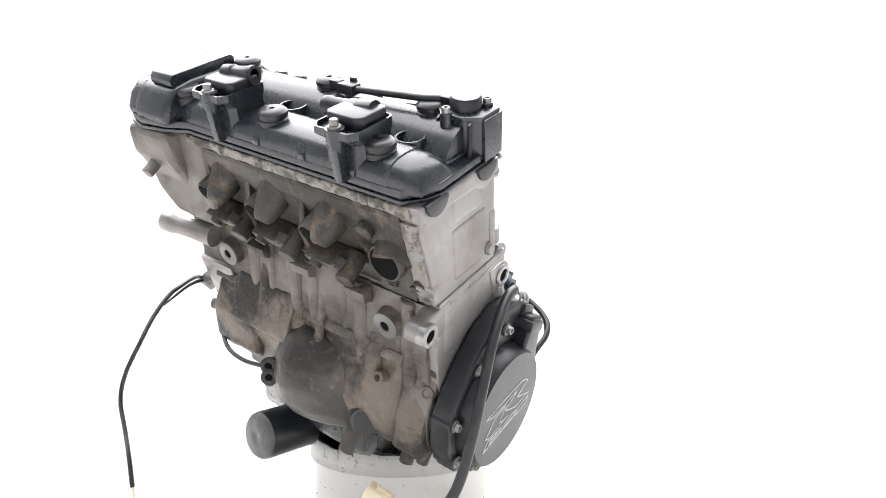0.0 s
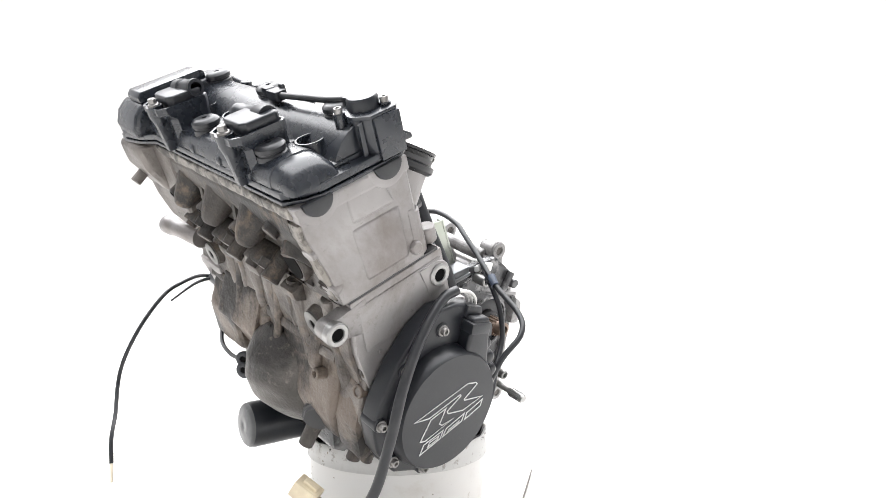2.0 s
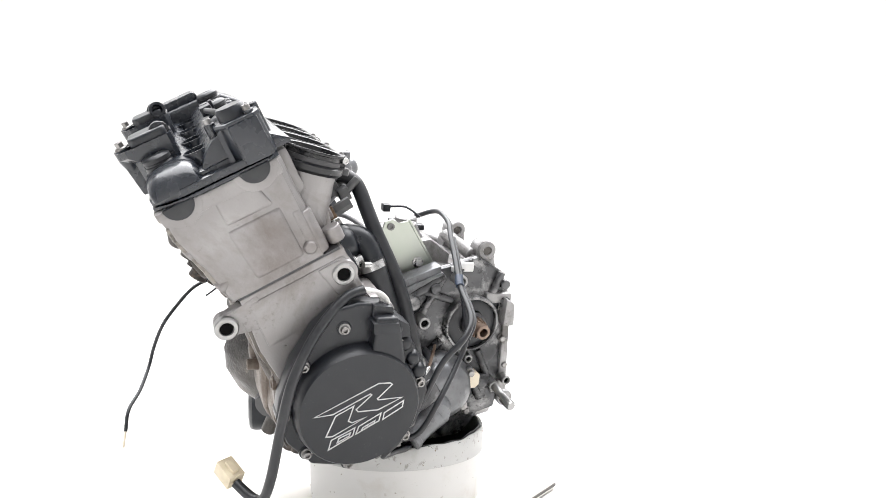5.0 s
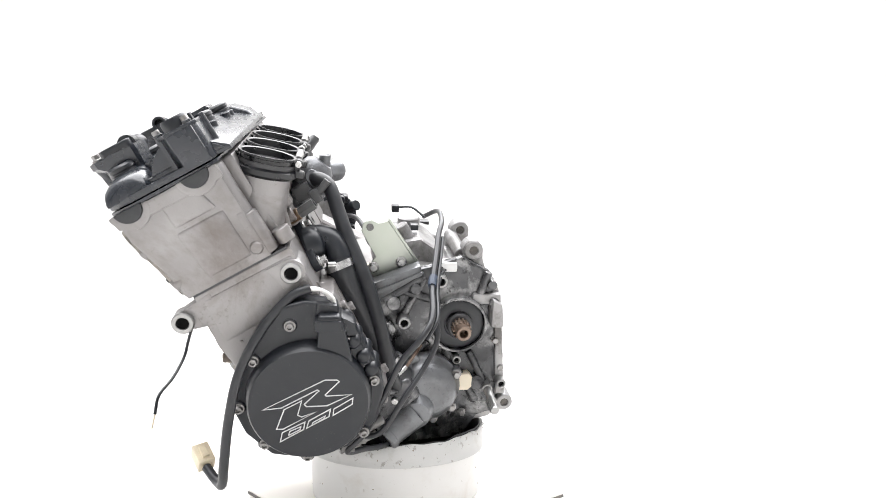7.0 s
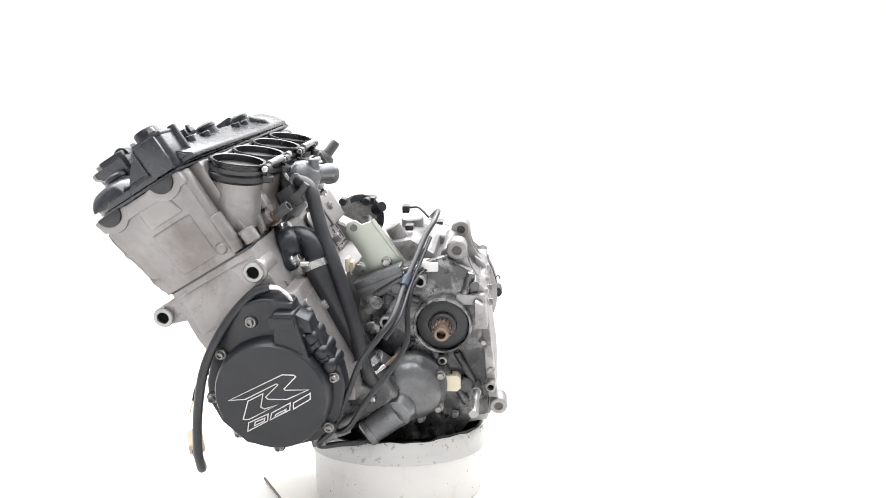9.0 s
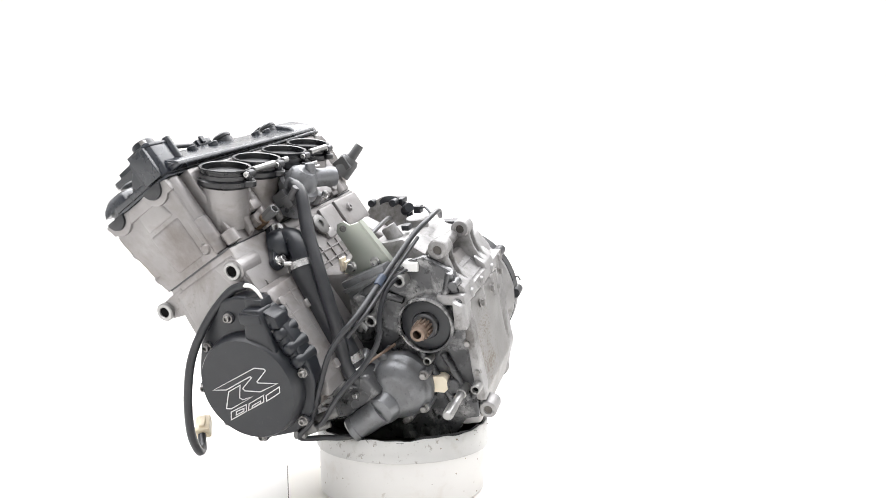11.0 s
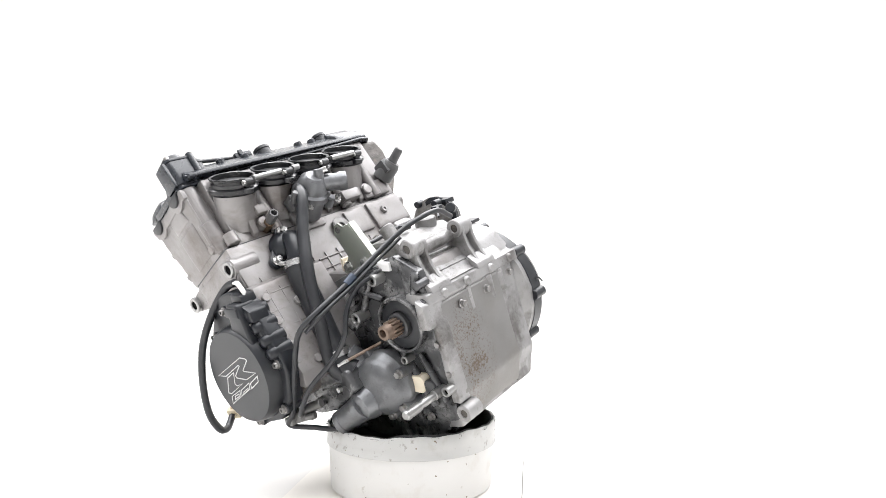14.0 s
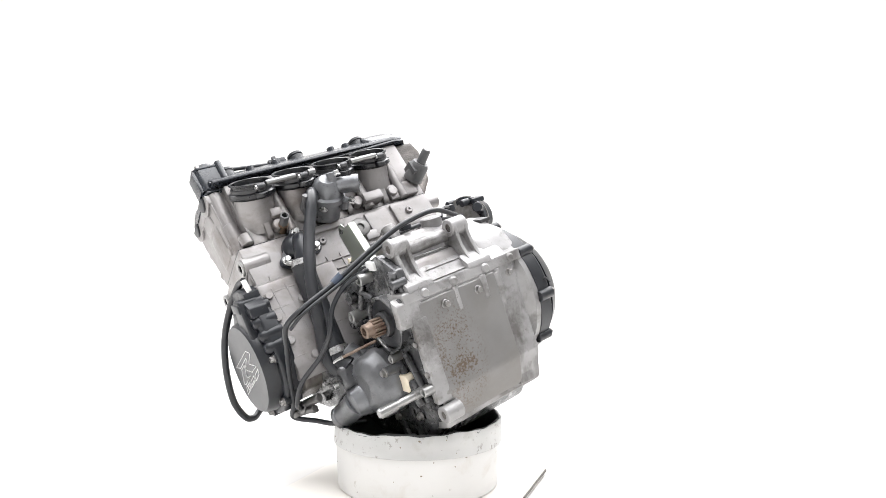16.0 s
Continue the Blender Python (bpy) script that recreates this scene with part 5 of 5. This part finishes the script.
turned(bm, lba(0.19, 0.115, 0.247), lba(0.203, 0.080, 0.262), [(0, 0.0105), (0.9, 0.0095), (1, 0.008), (1, 0)], 16)
box(bm, 0.165, 0.20, 0.108, 0.140, 0.232, 0.262, 0.004, 2, lambda v: lba(v.x, v.y, v.z))
part("vacuum_valve", bm, GREY_PLASTIC, engine, "dark grey valve beside the intake")
bm = B()
box(bm, -0.105, -0.085, 0.10, 0.128, 0.216, 0.24, 0.003, 2, lambda v: lba(v.x, v.y, v.z))
box(bm, -0.118, -0.10, 0.09, 0.106, 0.205, 0.226, 0.003, 2, lambda v: lba(v.x, v.y, v.z))
rod(bm, lba(-0.112, 0.10, 0.215), lba(-0.112, 0.07, 0.228), 0.006)
part("solenoid", bm, GREY_PLASTIC, engine, "dark grey electrical plug")

# --- bracket plate
bm = B()
plate = [(0.122, 0.078), (0.119, 0.092), (0.106, 0.098), (0.095, 0.091), (0.079, 0.096), (0.029, 0.024), (0.060, 0.004), (0.092, 0.000), (0.118, 0.006), (0.098, 0.036), (0.112, 0.060)]
prism(bm, plate, -0.0935, -0.0905, lfh, 0.001, 1)
prism(bm, [(0.079, 0.096), (0.029, 0.024), (0.0265, 0.026), (0.0765, 0.098)], -0.0935, -0.080, lfh)
brk = part("bracket_plate", bm, ZINC, engine, "yellow-green zinc plated bracket")
for f, h in ((0.101, 0.018), (0.056, 0.027)):
    bm = B()
    hexbolt(bm, lfh(-0.0935, f, h), LEFT, 0.0068, 0.008, 1.35)
    part("bolt", bm, STEEL, brk)
bm = B()
turned(bm, lfh(-0.0935, 0.108, 0.085), lfh(-0.0955, 0.108, 0.085), [(0, 0.006), (1, 0.006), (1, 0.003), (0.2, 0.003), (0.2, 0)], 16)
part("rivet", bm, STEEL_DULL, brk)
bm = B()
for k in range(4):
    box(bm, -0.088, -0.07, 0.098 + 0.008 * k, 0.104 + 0.008 * k, -0.012 + 0.006 * k, 0.012 + 0.006 * k, 0.001, 1)
part("cable_comb", bm, CREAM, brk, "pale plastic comb")

# --- starter motor end and ring at the far side
bm = B()
c0 = lfh(0.275, 0.175, 0.014)
turned(bm, c0, c0 + Vector((-0.04, -0.01, 0.005)), [(0, 0.042), (0.7, 0.046), (0.75, 0.050), (0.95, 0.050), (1, 0.046), (1, 0.038), (0.5, 0.035), (0.5, 0)], 36)
for an in (60, 120, 200, 330):
    d = Vector((0, math.cos(radians(an)), math.sin(radians(an))))
    rod(bm, c0 + d * 0.05 + Vector((-0.035, 0, 0)), c0 + d * 0.05 + Vector((-0.055, 0, 0)), 0.008)
box(bm, 0.243, 0.275, 0.135, 0.185, 0.050, 0.062, 0.004, 2)
rod(bm, lfh(0.262, 0.14, 0.03), lfh(0.235, 0.118, 0.045), 0.011)
starter = part("breather_drum", bm, PLASTIC, engine, "open black round plastic drum")
# Black disc stands in for the shade inside the drum.
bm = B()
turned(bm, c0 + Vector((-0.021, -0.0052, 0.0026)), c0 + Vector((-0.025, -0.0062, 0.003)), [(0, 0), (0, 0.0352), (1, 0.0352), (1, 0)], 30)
part("drum_shade", bm, VOID, starter, "black disc painted for the shade inside the drum")
bm = B()
turned(bm, c0 + Vector((-0.034, -0.0075, 0.004)), c0 + Vector((-0.037, -0.009, 0.0045)), [(0, 0.050), (0, 0.0515), (1, 0.0515), (1, 0.050)], 36)
part("clamp_ring", bm, BOLT, starter, "steel band round the drum")
bm = B()
tube(bm, [lfh(0.20, 0.15, 0.03), lfh(0.13, 0.125, 0.046), lfh(0.05, 0.112, 0.048), lfh(-0.03, 0.105, 0.042), lfh(-0.088, 0.096, 0.05)], 0.0045, 6, 10)
part("breather_pipe", bm, RUBBER, engine, "short black breather pipe")

# --- small casting details
for f, h in ((0.150, -0.003), (0.135, -0.026), (0.121, -0.048), (0.110, -0.068)):
    bm = B()
    turned(bm, lfh(-0.248, f, h), lfh(-0.290, f + 0.004, h - 0.002), [(0, 0.0115), (0.8, 0.0110), (0.95, 0.009), (1, 0.006), (1, 0)], 18)
    part("cooling_rib", bm, STATOR, stator)
for l, b, a in ((-0.2, 0.146, 0.11), (-0.22, 0.146, 0.075), (-0.09, 0.146, 0.16), (0.06, 0.1385, 0.11), (0.12, 0.1385, 0.165), (0.16, 0.1385, 0.06)):
    bm = B()
    turned(bm, lba(l, b + 0.004, a), lba(l, b - 0.006, a), [(0, 0.0085), (0.8, 0.008), (1, 0.0065), (1, 0.003), (0.6, 0.0025), (0.6, 0)], 16)
    part("small_boss", bm, ALU, block)
for l, f, h in ((-0.09, -0.105, -0.026), (-0.03, -0.106, -0.026), (0.04, -0.106, -0.026), (0.1, -0.104, -0.026)):
    bm = B()
    turned(bm, lfh(l, f + 0.004, h), lfh(l, f - 0.006, h), [(0, 0.009), (0.7, 0.0085), (1, 0.006), (1, 0)], 14)
    part("small_boss", bm, ALU_GEAR, gear)
for f, h in ((-0.095, -0.045), (-0.104, -0.1), (-0.116, -0.15), (-0.055, -0.235), (0.02, -0.25)):
    bm = B()
    hexbolt(bm, lfh(-0.1235, f, h), LEFT, 0.0055, 0.008, 1.3)
    part("bolt", bm, BOLT, recess)
for l, b, a in ((-0.235, 0.172, 0.216),):
    bm = B()
    turned(bm, lba(-0.240, b + 0.012, a), lba(-0.2505, b + 0.012, a), [(0, 0.010), (0.8, 0.009), (1, 0.007), (1, 0)], 18)
    part("small_boss", bm, ALU, head)
bm = B()
for k in range(5):
    rod(bm, lba(-0.247, 0.16 + 0.028 * k, 0.110), lba(-0.2502, 0.16 + 0.028 * k, 0.110), 0.0022, seg=8)
part("cast_pip", bm, ALU, block)

# --- wiring
bm = B()
path = [lfh(-0.268, 0.166, 0.022), lfh(-0.270, 0.170, 0.034), lfh(-0.268, 0.182, 0.043), lfh(-0.264, 0.198, 0.043)]
for k in (-1, 0, 1):
    tube(bm, [p + Vector((0.004 * k, 0.0035 * k, 0)) for p in path], 0.0022, 6, 8)
loom = part("stator_loom", bm, WHITE_WIRE, engine, "white wires leaving the stator cover")
bm = B()
tube(bm, [lfh(-0.264, 0.196, 0.043), lfh(-0.268, 0.222, 0.033), lfh(-0.282, 0.258, -0.006), lfh(-0.300, 0.288, -0.062), lfh(-0.312, 0.302, -0.125), lfh(-0.314, 0.310, -0.19), lfh(-0.300, 0.316, -0.232), lfh(-0.282, 0.324, -0.243), lfh(-0.266, 0.336, -0.240), lfh(-0.254, 0.345, -0.235)], 0.0068, 8, 12)
part("sleeve", bm, RUBBER, loom, "grey-black cable sleeve hanging down")
bm = B()
end, d = lfh(-0.238, 0.352, -0.229), (lfh(-0.238, 0.352, -0.229) - lfh(-0.266, 0.336, -0.240)).normalized()
sd = d.cross(Vector((0, 0, 1))).normalized()
up = sd.cross(d)
box(bm, -0.016, 0.018, -0.012, 0.012, -0.011, 0.011, 0.002, 2, lambda v: end + d * v.x + sd * v.y + up * v.z)
box(bm, -0.010, 0.010, -0.005, 0.005, 0.010, 0.015, 0.001, 1, lambda v: end + d * v.x + sd * v.y + up * v.z)
for k in (-1, 0, 1):
    rod(bm, end - d * 0.016 + sd * 0.006 * k, end - d * 0.026 + sd * 0.003 * k, 0.002)
part("connector", bm, CONN, loom, "yellowed clear plastic connector")

rear_a = [lfh(0.086, -0.003, 0.060), lfh(0.03, -0.02, 0.084), lfh(-0.03, -0.018, 0.080), lfh(-0.072, -0.007, 0.066), lfh(-0.125, 0.004, 0.042), lfh(-0.180, 0.016, 0.016), lfh(-0.245, 0.024, -0.008), lfh(-0.270, 0.042, -0.030), lfh(-0.268, 0.070, -0.068), lfh(-0.269, 0.094, -0.125), lfh(-0.267, 0.118, -0.180), lfh(-0.266, 0.143, -0.211), lfh(-0.238, 0.115, -0.226), lfh(-0.218, 0.085, -0.234), lfh(-0.17, 0.06, -0.245)]
rear_b = [lfh(-0.13, -0.006, 0.020), lfh(-0.165, 0.006, 0.008), lfh(-0.196, 0.010, -0.020), lfh(-0.214, 0.010, -0.06), lfh(-0.232, 0.030, -0.095), lfh(-0.262, 0.066, -0.135), lfh(-0.270, 0.095, -0.178), lfh(-0.25, 0.125, -0.198)]
bm = B()
tube(bm, rear_a, 0.0046, 8, 12)
cable = part("harness", bm, RUBBER, engine, "black cable running down from the gearbox top")
bm = B()
tube(bm, [q + Vector((0.003, -0.008, -0.004)) for q in rear_a[3:8]], 0.0030, 8, 10)
part("strand", bm, RUBBER, cable, "thinner black strand alongside")
bm = B()
tube(bm, rear_b, 0.0043, 8, 12)
part("branch", bm, RUBBER, cable, "second black cable")
bm = B()
for k in (-1, 1):
    tube(bm, [p + Vector((0, 0.003 * k, 0.002 * k)) for p in (lfh(-0.118, -0.016, 0.026), lfh(-0.135, -0.002, 0.024), lfh(-0.16, 0.01, 0.014))], 0.0022, 5, 7)
part("thin_wires", bm, RUBBER, cable)
bm = B()
tube(bm, [lfh(-0.164, 0.012, 0.026), lfh(-0.172, 0.015, 0.021), lfh(-0.180, 0.0165, 0.016)], 0.0066, 5, 12)
part("tape", bm, BLUE, cable, "blue tape wrap")
bm = B()
box(bm, -0.126, -0.100, -0.032, -0.004, 0.020, 0.036, 0.003)
rod(bm, lfh(-0.118, -0.010, 0.028), lfh(-0.124, 0.006, 0.024), 0.0055)
part("connector", bm, WHITE_PLASTIC, cable, "white plastic connector")
bm = B()
tube(bm, [lfh(0.055, 0.0, 0.066), lfh(0.078, 0.02, 0.078), lfh(0.10, 0.036, 0.074), lfh(0.112, 0.048, 0.070)], 0.0022, 6, 8)
box(bm, 0.102, 0.122, 0.042, 0.056, 0.062, 0.076, 0.002)
box(bm, -0.02, 0.0, 0.02, 0.034, 0.06, 0.07, 0.002)
part("small_plug", bm, PLASTIC, cable, "small black plug on a thin wire")
bm = B()
for p, s in ((lfh(-0.262, 0.142, -0.206), 0.006), (lfh(-0.252, 0.128, -0.196), 0.008), (lfh(-0.246, 0.145, -0.2), 0.005), (lfh(-0.235, 0.12, -0.205), 0.006)):
    box(bm, p.x - s, p.x + s, p.y - s * 1.6, p.y + s * 1.6, p.z - s, p.z + s, 0.002)
rod(bm, lfh(-0.24, 0.10, -0.198), lfh(-0.262, 0.155, -0.212), 0.006)
rod(bm, lfh(-0.23, 0.09, -0.18), lfh(-0.245, 0.125, -0.192), 0.008)
part("drain_fitting", bm, STEEL_DULL, engine, "dirty metal fitting under the stator cover")

loose = [lfh(0.190, 0.262, -0.112), lfh(0.222, 0.290, -0.102), lfh(0.200, 0.325, -0.094), lfh(0.184, 0.358, -0.100), lfh(0.1759, 0.3821, -0.1115), lfh(0.1672, 0.4072, -0.139), lfh(0.1520, 0.4320, -0.172), lfh(0.1485, 0.4465, -0.2135), lfh(0.1365, 0.4545, -0.246), lfh(0.0953, 0.4680, -0.2700), lfh(0.0542, 0.4850, -0.2850), lfh(0.0319, 0.4889, -0.3120)]
bm = B()
tube(bm, loose, 0.0031, 8, 8)
wire = part("loose_wire", bm, RUBBER, engine, "loose black wire hanging from the side")
bm = B()
rod(bm, loose[-1], loose[-1] + (loose[-1] - loose[-2]).normalized() * 0.026, 0.0020)
part("bare_end", bm, CREAM, wire, "pale stripped wire end")
bm = B()
tube(bm, [lfh(0.218, 0.285, -0.102), lfh(0.216, 0.318, -0.112), lfh(0.216, 0.356, -0.1424)], 0.0036, 5, 8, 0.0015)
part("tie_tail", bm, PLASTIC, wire, "black cable tie tail")
bm = B()
ring(bm, lfh(0.205, 0.278, -0.106), lfh(0.224, 0.284, -0.1), 0.0125, 0.006, 16, 0.01)
rod(bm, lfh(0.15, 0.265, -0.09), lfh(0.21, 0.282, -0.10), 0.011)
rod(bm, lfh(0.15, 0.262, -0.125), lfh(0.192, 0.285, -0.135), 0.0085)
part("pressure_switch", bm, ALU_PUMP, engine, "small cast switch on the crankcase side")
bm = B()
tube(bm, [lfh(0.19, 0.262, -0.115), lfh(0.17, 0.28, -0.15), lfh(0.12, 0.305, -0.175), lfh(0.07, 0.315, -0.178), lfh(0.012, 0.322, -0.165)], 0.0034, 8, 8)
part("side_wire", bm, RUBBER, engine, "thin black wire to the front tab")


# ---------------------------------------------------------------- what moves
def motions():
    times = [0.5 * k for k in range(33)]
    for thing, rest in ((engine, Matrix.Translation((0, 0, wz(BASE.z))) @ TILT.to_4x4()),
                        (bucket, Matrix.Translation(bucket.location.copy())),
                        (board, Matrix.Translation(board.location.copy()))):
        walk(thing, [(t, pose(0, 0, 0, 0, 0, TURN_START + TURN_RATE * t) @ rest) for t in times])


motions()
